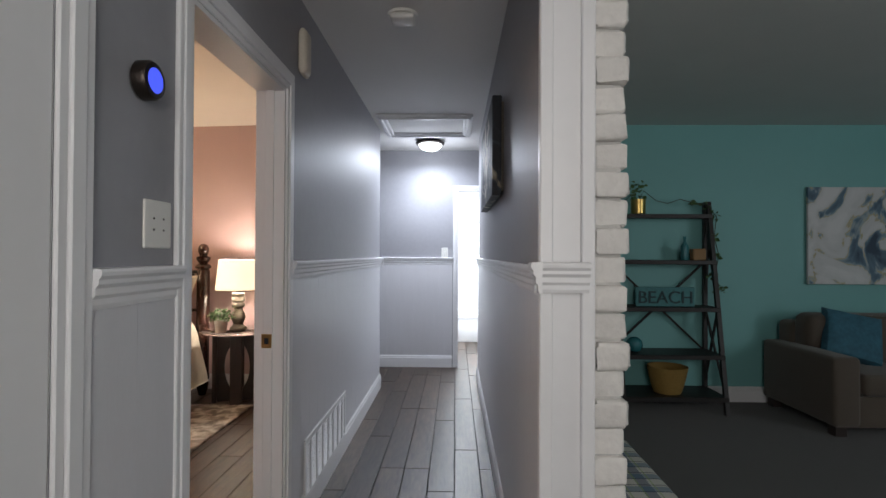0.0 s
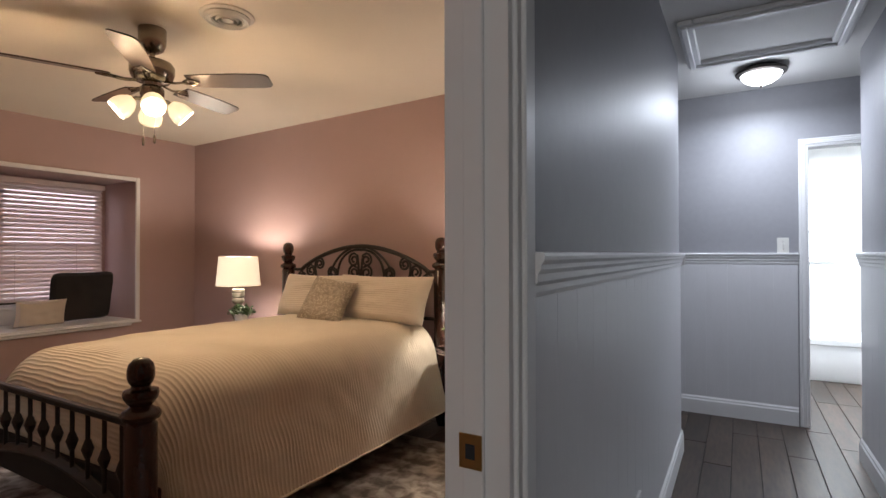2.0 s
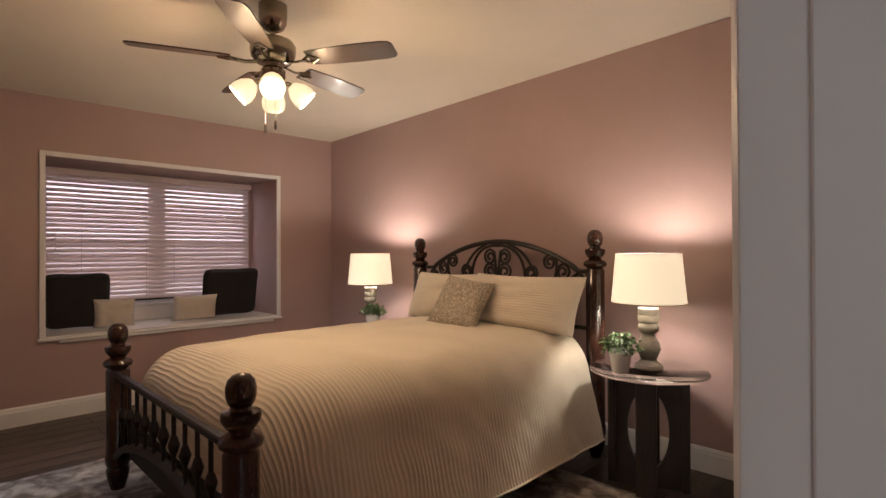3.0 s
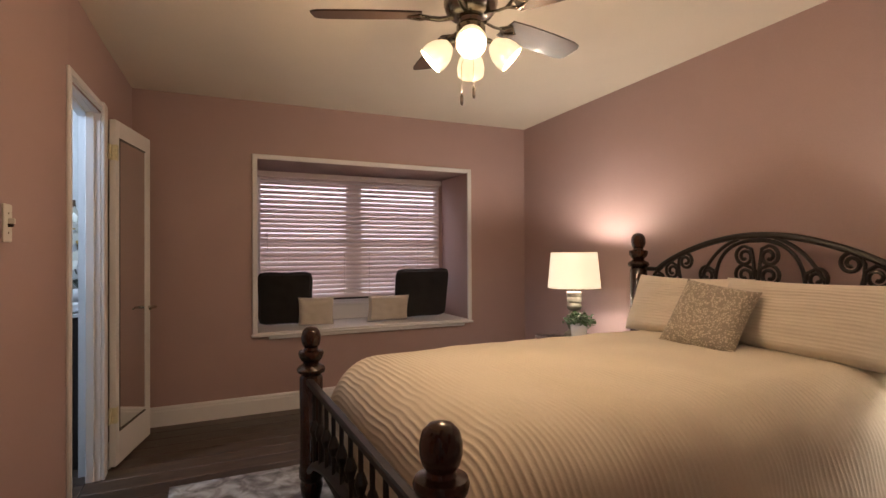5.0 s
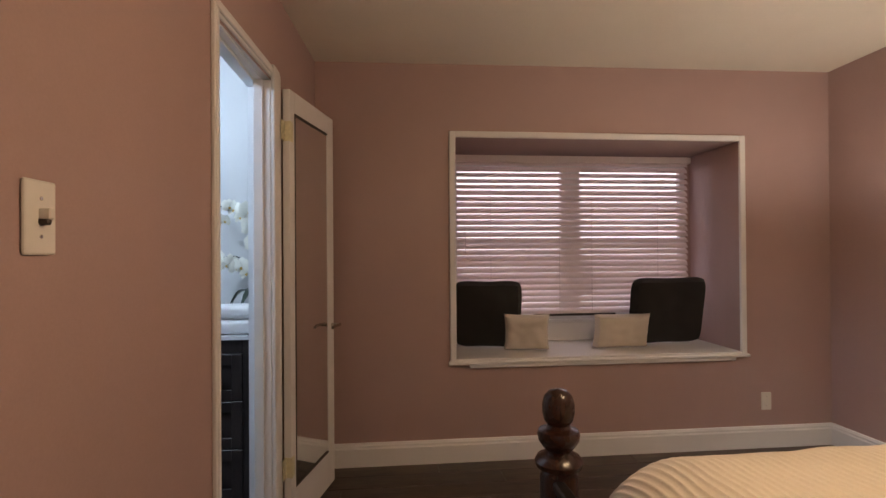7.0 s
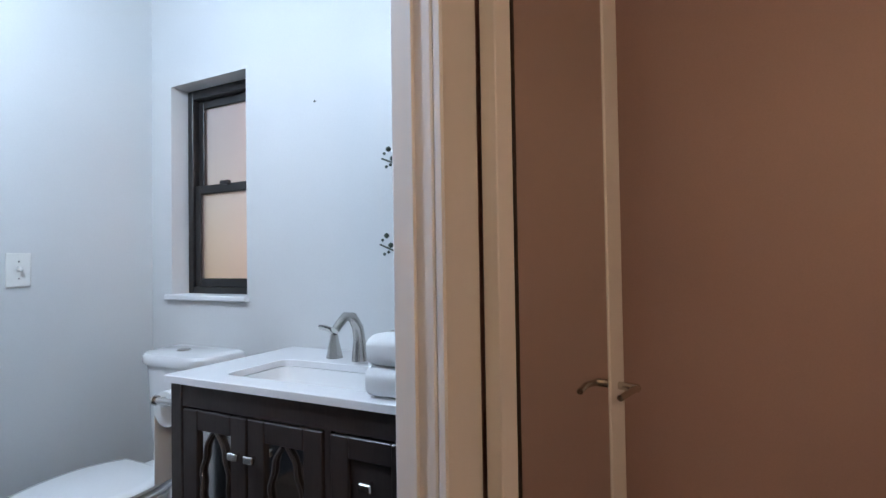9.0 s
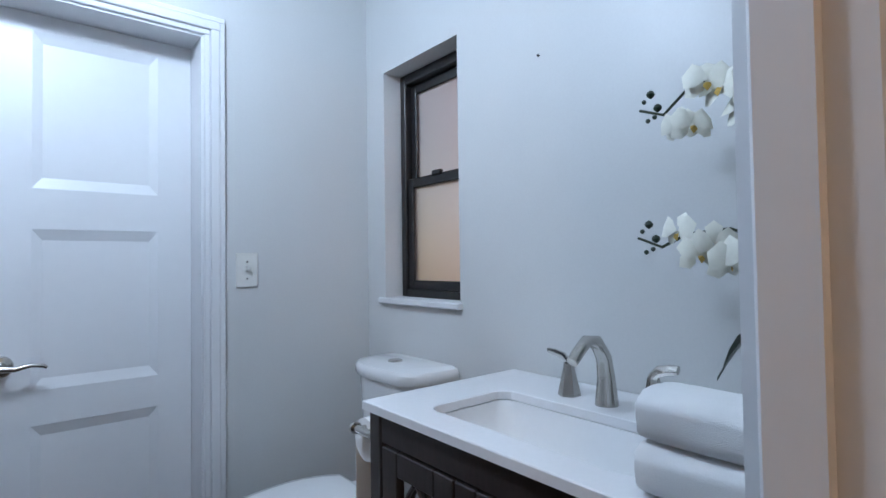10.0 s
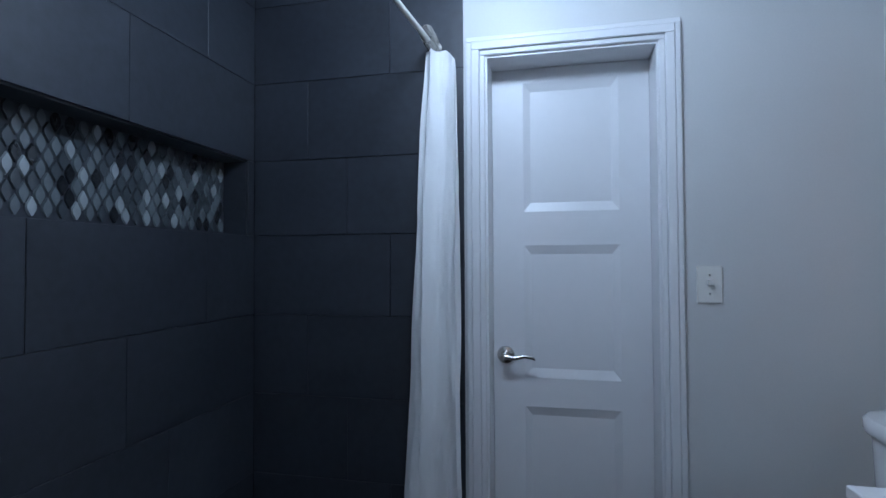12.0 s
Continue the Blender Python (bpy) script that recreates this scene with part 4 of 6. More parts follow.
def potted_plant(x, y, z, seed, r=0.055, h=0.10):
    e = thing("potted_plant", (x, y, z), "small leafy green plant in a white ceramic pot", "plant", group="bedside plants")
    part("pot", lathe([(r * 0.7, 0), (r * 0.75, 0.004), (r, h), (r * 0.92, h), (r * 0.9, h - 0.012)], 24), PORCELAIN, e, "white ceramic pot", smooth=True)
    part("soil", lathe([(r * 0.88, h - 0.02), (r * 0.88, h - 0.014)], 16), SOIL, e)
    g = random.Random(seed)
    bm = bmesh.new()
    for i in range(260):
        a, el = g.uniform(0, 2 * math.pi), g.uniform(0.1, 1.45)
        d = g.uniform(0.045, 0.112)
        c = Vector((d * math.cos(a) * math.cos(el), d * math.sin(a) * math.cos(el), h - 0.01 + d * math.sin(el) * 0.85))
        ln, wd = g.uniform(0.018, 0.032), g.uniform(0.009, 0.014)
        m = Matrix.Translation(c) @ Euler((g.uniform(-1, 1), g.uniform(-1, 1), a)).to_matrix().to_4x4()
        pts = [(0, 0, 0), (ln * 0.5, wd, 0.004), (ln, 0, -0.003), (ln * 0.5, -wd, 0.004)]
        vs = [bm.verts.new(m @ Vector(p)) for p in pts]
        bm.faces.new((vs[0], vs[1], vs[2]))
        bm.faces.new((vs[0], vs[2], vs[3]))
    part("leaves", bm, LEAF, e)
    return e


night_table(-3.86, 5.10, "dark wood night table with round glass top")
night_table(-1.42, 5.10, "dark wood night table with round glass top")
table_lamp(-3.87, 5.09)
table_lamp(-1.42, 5.11)
potted_plant(-3.63, 4.93, 0.6252, 1, r=0.06, h=0.125)
potted_plant(-1.49, 4.92, 0.6252, 2, r=0.058, h=0.115)

# rug
RUG = canvas_paint("faded_rug", [(0.38, (0.10, 0.085, 0.075)), (0.5, (0.26, 0.235, 0.21)), (0.60, (0.42, 0.40, 0.37)), (0.70, (0.52, 0.5, 0.47))], 11, 0.5)
alone("area_rug", sheet(60, 60, lambda u, v: (-3.92 + 2.72 * u, 2.42 + 2.5 * v, 0.012 + 0.002 * noise.noise((u * 20, v * 20, 0)))), RUG, "faded grey and cream patterned area rug under the bed", "rug", smooth=True)
md = bpy.data.objects["area_rug"].modifiers.new("thick", "SOLIDIFY")
md.thickness, md.offset = 0.010, -1

# ceiling fan with four lights
fan = thing("ceiling_fan", (-2.68, 3.58, 2.457), "antique nickel ceiling fan with dark blades and four lit shades", "ceiling fan")
part("canopy", lathe([(0.03, -0.075), (0.055, -0.06), (0.068, -0.03), (0.07, 0), (0.07, ceil_z(-2.68, 3.58) - 2.457)], 32), NICKELFAN, fan, smooth=True)
part("downrod", lathe([(0.014, -0.12), (0.014, -0.07)], 14), NICKELFAN, fan)
part("motor", lathe([(0.05, -0.245), (0.085, -0.235), (0.105, -0.21), (0.112, -0.185), (0.112, -0.15), (0.1, -0.13), (0.06, -0.115), (0.03, -0.11)], 36), NICKELFAN, fan, smooth=True)
part("light_kit", lathe([(0.012, -0.395), (0.03, -0.385), (0.045, -0.36), (0.05, -0.33), (0.06, -0.31), (0.06, -0.275), (0.045, -0.26), (0.05, -0.245)], 32), NICKELFAN, fan, smooth=True)
bm = bmesh.new()
outline = [(0.20, -0.055), (0.30, -0.064), (0.45, -0.07), (0.60, -0.068), (0.635, -0.060), (0.65, -0.042), (0.65, 0.042), (0.635, 0.060), (0.60, 0.068), (0.45, 0.07), (0.30, 0.064), (0.20, 0.055)]
lo = [bm.verts.new((x, y, 0)) for x, y in outline]
hi = [bm.verts.new((x, y, 0.007)) for x, y in outline]
bm.faces.new(lo[::-1])
bm.faces.new(hi)
for i in range(12):
    bm.faces.new((lo[i], lo[(i + 1) % 12], hi[(i + 1) % 12], hi[i]))
blade_me = mesh_of("blade", bm, BLADE)
bm = bmesh.new()
tube([(0.07, 0, -0.004), (0.13, 0, -0.012), (0.19, 0.0, -0.006)], 0.012, 8, bm, flat=0.5)
tube([(0.17, 0, -0.006), (0.21, 0.03, -0.005), (0.255, 0.0, -0.005), (0.21, -0.03, -0.005), (0.17, 0, -0.006)], 0.008, 8, bm)
iron_me = mesh_of("blade_iron", bm, NICKELFAN, True)
for k in range(5):
    b = new("blade", blade_me)
    b.parent, b.matrix_local = fan, pose(0, 0, -0.232, 0, 0, 30.5 + 72 * k) @ pose(0, 0, 0, -12)
    q = new("blade_iron", iron_me)
    q.parent = b
    tagged(q, "nickel blade bracket")
for k in range(4):
    a = -28 + 90 * k
    arm = part("lamp_arm", tube([(0.04, 0, -0.335), (0.075, 0, -0.335), (0.10, 0, -0.35)], 0.011, 8), NICKELFAN, fan, smooth=True)
    arm.matrix_local = pose(0, 0, 0, 0, 0, a)
    sh = part("glass_shade", lathe([(0.022, 0.0), (0.034, -0.012), (0.052, -0.04), (0.06, -0.075), (0.057, -0.105), (0.053, -0.105), (0.056, -0.075), (0.048, -0.04), (0.03, -0.015), (0.018, -0.006)], 28), FANGLASS, fan, "lit frosted glass shade", smooth=True)
    sh.matrix_local = pose(0, 0, 0, 0, 0, a) @ pose(0.09, 0, -0.345, 0, -48, 0)
    bulb = part("bulb", lathe([(0.010, -0.02), (0.016, -0.04), (0.024, -0.062), (0.024, -0.076), (0.014, -0.09), (0.002, -0.094)], 16), BULB, fan, "lit warm bulb", smooth=True)
    bulb.matrix_local = sh.matrix_local.copy()
for x, y in ((-0.083, 0.0), (0.024, 0.0)):
    c = part("pull_chain", tube([(x * 0.4, y, -0.37), (x, y, -0.40), (x, y, -0.53)], 0.0015, 6), CHROME, fan)
    part("chain_weight", lathe([(0.004, -0.578), (0.007, -0.568), (0.007, -0.54), (0.003, -0.528)], 12, (x, y, 0)), BRONZE, c)

cv = thing("ceiling_vent", (-2.21, 3.70, ceil_z(-2.21, 3.70)), "round white ceiling air diffuser with rings", "air vent")
part("flange", lathe([(0.125, -0.012), (0.135, -0.006), (0.137, 0)], 40), PLASTIC, cv, smooth=True)
for r in (0.105, 0.078, 0.05):
    part("ring", lathe([(r - 0.006, -0.022), (r, -0.03), (r + 0.012, -0.018), (r + 0.01, -0.012), (r - 0.006, -0.013)], 36), PLASTIC, cv, smooth=True)
# dark disc paints the shade between the rings; no duct is cut
part("throat", lathe([(0.118, -0.006), (0.118, -0.002)], 36), GROUT, cv, "dark backing for the shade in the duct")
part("hub", lathe([(0.004, -0.03), (0.028, -0.026), (0.03, -0.012)], 24), PLASTIC, cv)

# mirrored door folded back against the wall
dx, dy = -0.54, 0.1323
turn = math.degrees(math.atan2(dy, dx))
mdoor = tagged(new("door_2"), "white framed mirror door, folded open against the wall", "door", kind="structure")
mdoor.matrix_world = pose(-4.362, 2.090, 0.012, 0, 0, turn)
W, T = 0.562, 0.035
bm = bmesh.new()
for x0, x1, z0, z1 in ((0, 0.052, 0, 2.03), (W - 0.085, W, 0, 2.03), (0.052, W - 0.085, 1.93, 2.03), (0.052, W - 0.085, 0, 0.19)):
    box(bm, x0, x1, -T, 0, z0, z1, bevel=0.002)
part("door_frame", bm, WHITE_TRIM, mdoor)
part("mirror", boxed(0.052, W - 0.085, -T + 0.004, -0.01, 0.19, 1.93), MIRROR, mdoor, "tall mirror panel")
bm = bmesh.new()
for x0, x1, z0, z1 in ((0.052, 0.060, 0.19, 1.93), (0.060, W - 0.093, 1.922, 1.93), (0.060, W - 0.093, 0.19, 0.198)):
    box(bm, x0, x1, -T - 0.002, -T + 0.006, z0, z1)
part("mirror_bead", bm, BRONZE, mdoor)
lv = bmesh.new()
tube([(0, 0, 0), (0, -0.05, 0)], 0.010, 10, lv)
tube([(0.0, -0.048, 0), (-0.06, -0.052, 0.004), (-0.11, -0.046, -0.002)], 0.008, 8, lv)
p = part("lever_handle", lv, CHROME, mdoor, "nickel lever handle", smooth=True)
p.matrix_local = pose(W - 0.035, -T, 0.878)
lv = bmesh.new()
tube([(0, 0, 0), (0, 0.03, 0)], 0.009, 10, lv)
tube([(0.0, 0.028, 0), (-0.06, 0.032, 0.004), (-0.10, 0.03, 0)], 0.007, 8, lv)
part("lever_handle", lv, CHROME, mdoor, "nickel lever handle", smooth=True).matrix_local = pose(W - 0.035, 0, 0.878)
BRASS = material("worn_brass", (0.66, 0.63, 0.46), 0.35, metal=0.35, vary=0.2)
for z in (1.835, 0.30):
    hg = bmesh.new()
    tube([(0.0, -T - 0.004, -0.045), (0.0, -T - 0.004, 0.045)], 0.006, 8, hg)
    box(hg, 0.004, 0.034, -T - 0.003, -T, -0.045, 0.045)
    box(hg, -0.003, 0.001, -T, -0.004, -0.045, 0.045)
    box(hg, -0.040, -0.004, -0.016, -0.012, -0.045, 0.045)
    for k in (-0.03, 0.0, 0.03):
        tube([(0.019, -T - 0.0045, k), (0.019, -T - 0.002, k)], 0.004, 8, hg)
        tube([(-0.022, -0.0175, k), (-0.022, -0.015, k)], 0.004, 8, hg)
    part("hinge", hg, BRASS, mdoor, "worn brass butt hinge").matrix_local = pose(-0.004, 0, z)

# ---- bathroom ----
# closet door with three sunk panels
cd = tagged(new("door_3"), "white closet door with three sunk panels, closed", "door", kind="structure")
cd.matrix_world = pose(-4.014, 0.14, 0.01)
bm = bmesh.new()
panels = [(1.455, 1.94), (0.84, 1.33), (0.22, 0.735)]
PX0, PX1, HWD = -0.176, 0.166, 0.281
edges = [0.0] + [z for lo, hi in reversed(panels) for z in (lo, hi)] + [1.992]
box(bm, -HWD, PX0, -0.035, 0, 0, 1.992)
box(bm, PX1, HWD, -0.035, 0, 0, 1.992)
for i in range(0, len(edges), 2):
    box(bm, PX0, PX1, -0.035, 0, edges[i], edges[i + 1])
bmesh.ops.remove_doubles(bm, verts=bm.verts, dist=0.0001)
part("leaf", bm, WHITE_TRIM, cd)
for lo, hi in panels:
    bm = bmesh.new()
    ix, iz, dp = 0.026, 0.034, -0.011
    o = [bm.verts.new(q) for q in ((PX0, 0, lo), (PX1, 0, lo), (PX1, 0, hi), (PX0, 0, hi))]
    n = [bm.verts.new(q) for q in ((PX0 + ix, dp, lo + iz), (PX1 - ix, dp, lo + iz), (PX1 - ix, dp, hi - iz), (PX0 + ix, dp, hi - iz))]
    back_ring = [bm.verts.new((v.co.x, -0.034, v.co.z)) for v in o]
    for i in range(4):
        bm.faces.new((o[i], o[(i + 1) % 4], n[(i + 1) % 4], n[i]))
        bm.faces.new((o[i], back_ring[i], back_ring[(i + 1) % 4], o[(i + 1) % 4]))
    bm.faces.new(n)
    bm.faces.new(back_ring[::-1])
    part("panel", bm, WHITE_TRIM, cd)
kn = part("rosette", lathe([(0.031, 0), (0.033, 0.003), (0.03, 0.008), (0.016, 0.012), (0.012, 0.04), (0.012, 0.052)], 28), CHROME, cd, "nickel lever handle", smooth=True)
kn.matrix_local = pose(0.236, 0, 0.922, -90)
lv = part("lever", tube([(0.236, 0.048, 0.922), (0.20, 0.052, 0.918), (0.165, 0.05, 0.926), (0.135, 0.048, 0.92), (0.128, 0.046, 0.914)], 0.008, 10, taper=[1.2, 1, 0.9, 0.8, 0.6]), CHROME, cd, "nickel lever", smooth=True)
plate("light_switch", (-4.447, 0.27, 1.203), 180, 0.078, 0.122, "white toggle light switch on the pale wall", "light switch")

# window with black sashes and obscure glass
w2 = tagged(new("window_2"), "small double-hung window with black sashes and frosted glass", "window", kind="structure")
BLACKWOOD = material("black_sash_paint", (0.014, 0.013, 0.013), 0.35, vary=0.2)
FROST = glass("frosted_glass", (0.92, 0.85, 0.84), 0.35)
bm = bmesh.new()
for y0, y1, z0, z1 in ((0.40, 0.432, 1.075, 1.985), (0.818, 0.85, 1.075, 1.985), (0.432, 0.818, 1.945, 1.985), (0.432, 0.818, 1.075, 1.115)):
    box(bm, -5.095, -5.03, y0, y1, z0, z1, bevel=0.003)
part("window_frame", bm, BLACKWOOD, w2)
for nm, x0, z0, z1 in (("upper_sash", -5.085, 1.52, 1.945), ("lower_sash", -5.065, 1.115, 1.56)):
    bm = bmesh.new()
    for y0, y1, a, b in ((0.432, 0.465, z0, z1), (0.785, 0.818, z0, z1), (0.465, 0.785, z1 - 0.038, z1), (0.465, 0.785, z0, z0 + 0.036)):
        box(bm, x0, x0 + 0.024, y0, y1, a, b, bevel=0.003)
    s = part(nm, bm, BLACKWOOD, w2)
    p = part("pane", boxed(x0 + 0.010, x0 + 0.015, 0.465, 0.785, z0 + 0.036, z1 - 0.038), FROST, s)
    p.visible_shadow = False
part("sash_lock", boxed(-5.05, -5.03, 0.60, 0.65, 1.553, 1.572, bevel=0.003), BLACKWOOD, w2)
part("window_sill", boxed(-5.03, -4.926, 0.378, 0.862, 1.064, 1.086, bevel=0.004), WHITE_TRIM, w2)
alone("backdrop_bath", boxed(-5.9, -5.88, -0.1, 1.6, 0.2, 2.46), glowing("tan_daylight_backdrop", (0.74, 0.53, 0.49), 0.66), "plain tan daylight outside the bathroom window", "backdrop", "structure")
alone("nail", lathe([(0.0035, 0), (0.004, 0.006), (0.001, 0.007)], 8), IRON, "small dark nail in the pale wall", "nail").matrix_world = pose(-4.951, 1.20, 1.80, 0, 90, 0)

# toilet
to = thing("toilet", (-4.94, 0.645, 0), "white two-piece toilet with closed lid", "toilet")
bm = bmesh.new()


def ring_oval(cx, a0, a1, b, z, n=32):
    """Oval seen from above: back half a0 deep, front half a1 deep, half width b."""
    out = []
    for i in range(n):
        t = 2 * math.pi * i / n
        c, s = math.cos(t), math.sin(t)
        out.append((cx + (a1 if c > 0 else a0) * c, b * s * (1 - 0.12 * max(0, c)), z))
    return out


def loft(loops, bm=None):
    bm = bm or bmesh.new()
    rings = [[bm.verts.new(q) for q in l] for l in loops]
    n = len(rings[0])
    for a, b in zip(rings, rings[1:]):
        for i in range(n):
            bm.faces.new((a[i], a[(i + 1) % n], b[(i + 1) % n], b[i]))
    bm.faces.new(rings[0][::-1])
    bm.faces.new(rings[-1])
    return bm


part("bowl", loft([ring_oval(0.33, 0.2, 0.26, 0.11, 0), ring_oval(0.33, 0.2, 0.24, 0.105, 0.14), ring_oval(0.38, 0.2, 0.28, 0.145, 0.30), ring_oval(0.42, 0.22, 0.315, 0.185, 0.41), ring_oval(0.42, 0.22, 0.32, 0.192, 0.445)]), PORCELAIN, to, smooth=True)
part("shelf", boxed(0.02, 0.30, -0.17, 0.17, 0.28, 0.45, bevel=0.03, segs=3), PORCELAIN, to, smooth=True)


def lid_loop(grow, z, n=16):
    """Seen from above: a straight back edge, sides that widen, a long round front."""
    out = [(0.43 + (0.315 + grow) * math.sin(math.pi * i / n), (0.188 + grow) * math.cos(math.pi * i / n), z) for i in range(n + 1)]
    for x, w in ((0.37, 0.182), (0.31, 0.160), (0.262, 0.128)):
        out.append((x - grow * 0.5, -w - grow, z))
    for x, w in ((0.262, 0.128), (0.31, 0.160), (0.37, 0.182)):
        out.append((x - grow * 0.5, w + grow, z))
    return out


part("seat", loft([lid_loop(0.0, 0.447), lid_loop(0.006, 0.455), lid_loop(0.006, 0.465), lid_loop(0.0, 0.470)]), PORCELAIN, to, smooth=True)
part("lid", loft([lid_loop(-0.004, 0.476), lid_loop(0.004, 0.481), lid_loop(0.004, 0.492), lid_loop(-0.004, 0.499), lid_loop(-0.03, 0.503)]), PORCELAIN, to, smooth=True)
for y in (-0.075, 0.075):
    part("lid_hinge", tube([(0.252, y - 0.022, 0.472), (0.252, y + 0.022, 0.472)], 0.013, 12), PORCELAIN, to, smooth=True)


def tank_loop(d, w, z, n=32):
    out = []
    for i in range(n):
        t = 2 * math.pi * i / n
        c, s = math.cos(t), math.sin(t)
        x = d * (abs(c) ** 0.55) * (1 if c > 0 else 0)
        out.append((0.004 + max(0, x), w * math.copysign(abs(s) ** 0.55, s), z))
    return out


part("tank", loft([tank_loop(0.16, 0.175, 0.44), tank_loop(0.175, 0.185, 0.6), tank_loop(0.185, 0.192, 0.83)]), PORCELAIN, to, smooth=True)
part("tank_lid", loft([tank_loop(0.195, 0.203, 0.83), tank_loop(0.2, 0.207, 0.838), tank_loop(0.2, 0.207, 0.862), tank_loop(0.192, 0.2, 0.872), tank_loop(0.15, 0.17, 0.878)]), PORCELAIN, to, smooth=True)
part("flush_button", lathe([(0.026, 0.876), (0.026, 0.882), (0.022, 0.884)], 24, (0.10, -0.02, 0)), CHROME, to, "chrome flush button")

# vanity
va = thing("vanity", (-4.945, 1.102, 0), "espresso vanity cabinet with mirrored fretwork doors", "vanity")
VD, VW = 0.50, 0.83
bm = bmesh.new()
box(bm, 0, VD - 0.02, 0, VW, 0.10, 0.735, bevel=0.003)
box(bm, VD - 0.05, VD - 0.022, 0.046, VW - 0.046, 0.735, 0.80)
part("body", bm, ESPRESSO, va)
for y in (0, VW - 0.045):
    part("corner_post", boxed(VD - 0.055, VD, y, y + 0.045, 0, 0.8845, bevel=0.003), ESPRESSO, va)
    part("rear_foot", boxed(0.0, 0.05, y, y + 0.045, 0, 0.1), ESPRESSO, va)
for y in (0.0, VW - 0.02):
    part("side_panel", boxed(0, VD - 0.055, y, y + 0.02, 0.735, 0.8845), ESPRESSO, va)
part("apron", boxed(VD - 0.02, VD - 0.004, 0.045, VW - 0.045, 0.822, 0.884), ESPRESSO, va)
part("toe_rail", boxed(VD - 0.02, VD - 0.004, 0.045, VW - 0.045, 0.10, 0.14), ESPRESSO, va)
part("divider", boxed(VD - 0.02, VD - 0.004, 0.545, 0.563, 0.14, 0.822), ESPRESSO, va)


def ogee(yc, z0, z1, w):
    """Fretwork bars: two mirrored wavy lines that meet above and below."""
    bm = bmesh.new()
    for s in (-1, 1):
        pts = []
        for i in range(41):
            q = i / 40
            ww = w * (0.10 + 0.62 * abs(math.sin(2 * math.pi * q)) ** 0.8 + 0.10 * math.sin(8 * math.pi * q) ** 2)
            pts.append((VD - 0.004, yc + s * ww, z0 + q * (z1 - z0)))
        tube(pts, 0.0085, 6, bm, flat=0.6)
    return bm


for k, y0 in enumerate((0.053, 0.299)):
    w = 0.242
    bm = bmesh.new()
    st = 0.058
    for a, b, z0, z1 in ((y0, y0 + st, 0.14, 0.817), (y0 + w - st, y0 + w, 0.14, 0.817), (y0 + st, y0 + w - st, 0.765, 0.817), (y0 + st, y0 + w - st, 0.14, 0.2)):
        box(bm, VD - 0.012, VD + 0.002, a + 0.001, b - 0.001, z0, z1, bevel=0.002)
    door = part("cabinet_door", bm, ESPRESSO, va, "door with mirror and fretwork")
    part("mirror", boxed(VD - 0.011, VD - 0.009, y0 + st, y0 + w - st, 0.2, 0.765), MIRROR, door, "mirror pane")
    part("fretwork", ogee(y0 + w / 2, 0.2, 0.765, 0.066), ESPRESSO, door, smooth=True)
    ky = y0 + w - 0.026 if k == 0 else y0 + 0.026
    kb = bmesh.new()
    tube([(VD + 0.001, ky, 0.724), (VD + 0.016, ky, 0.724)], 0.005, 8, kb)
    box(kb, VD + 0.015, VD + 0.027, ky - 0.017, ky + 0.017, 0.714, 0.734, bevel=0.003)
    part("knob", kb, CHROME, door, "square nickel knob")
for z0, z1 in ((0.60, 0.817), (0.375, 0.595), (0.14, 0.37)):
    bm = bmesh.new()
    for a, b, c, d in ((0.566, 0.616, z0, z1), (0.732, 0.782, z0, z1), (0.616, 0.732, z1 - 0.05, z1), (0.616, 0.732, z0, z0 + 0.05)):
        box(bm, VD - 0.012, VD + 0.002, a, b, c, d, bevel=0.002)
    box(bm, VD - 0.016, VD - 0.008, 0.616, 0.732, z0 + 0.05, z1 - 0.05)
    dw = part("drawer", bm, ESPRESSO, va)
    kb = bmesh.new()
    zc = (z0 + z1) / 2 + 0.01
    tube([(VD - 0.008, 0.674, zc), (VD + 0.013, 0.674, zc)], 0.005, 8, kb)
    box(kb, VD + 0.012, VD + 0.023, 0.657, 0.691, zc - 0.010, zc + 0.010, bevel=0.003)
    part("knob", kb, CHROME, dw, "square nickel knob")

# worktop with a sunk basin
wt = thing("worktop", (-4.945, 1.087, 0.885), "white quartz vanity top with an undermount basin", "worktop")
SX0, SX1, SY0, SY1 = 0.195, 0.435, 0.150, 0.645


def round_rect(x0, x1, y0, y1, r, z, n=6):
    out = []
    for cx, cy, a0 in ((x1 - r, y1 - r, 0), (x0 + r, y1 - r, 90), (x0 + r, y0 + r, 180), (x1 - r, y0 + r, 270)):
        for i in range(n):
            a = radians(a0 + 90 * i / (n - 1))
            out.append((cx + r * math.cos(a), cy + r * math.sin(a), z))
    return out


bm = bmesh.new()
levels = []
for z in (0.0, 0.018, 0.02):
    e = 0.0 if z < 0.019 else 0.002
    rim = [bm.verts.new(q) for q in round_rect(SX0 - e, SX1 + e, SY0 - e, SY1 + e, 0.035, z)]
    edge = [bm.verts.new(q) for q in ((0.51 - e, 0.86, z), (0.0, 0.86, z), (0.0, e, z), (0.51 - e, e, z))]
    levels.append((rim, edge))
for rim, edge in (levels[0], levels[2]):
    for c in range(4):
        for i in range(5):
            bm.faces.new((edge[c], rim[c * 6 + i], rim[c * 6 + i + 1]))
        bm.faces.new((edge[c], rim[c * 6 + 5], rim[(c * 6 + 6) % 24], edge[(c + 1) % 4]))
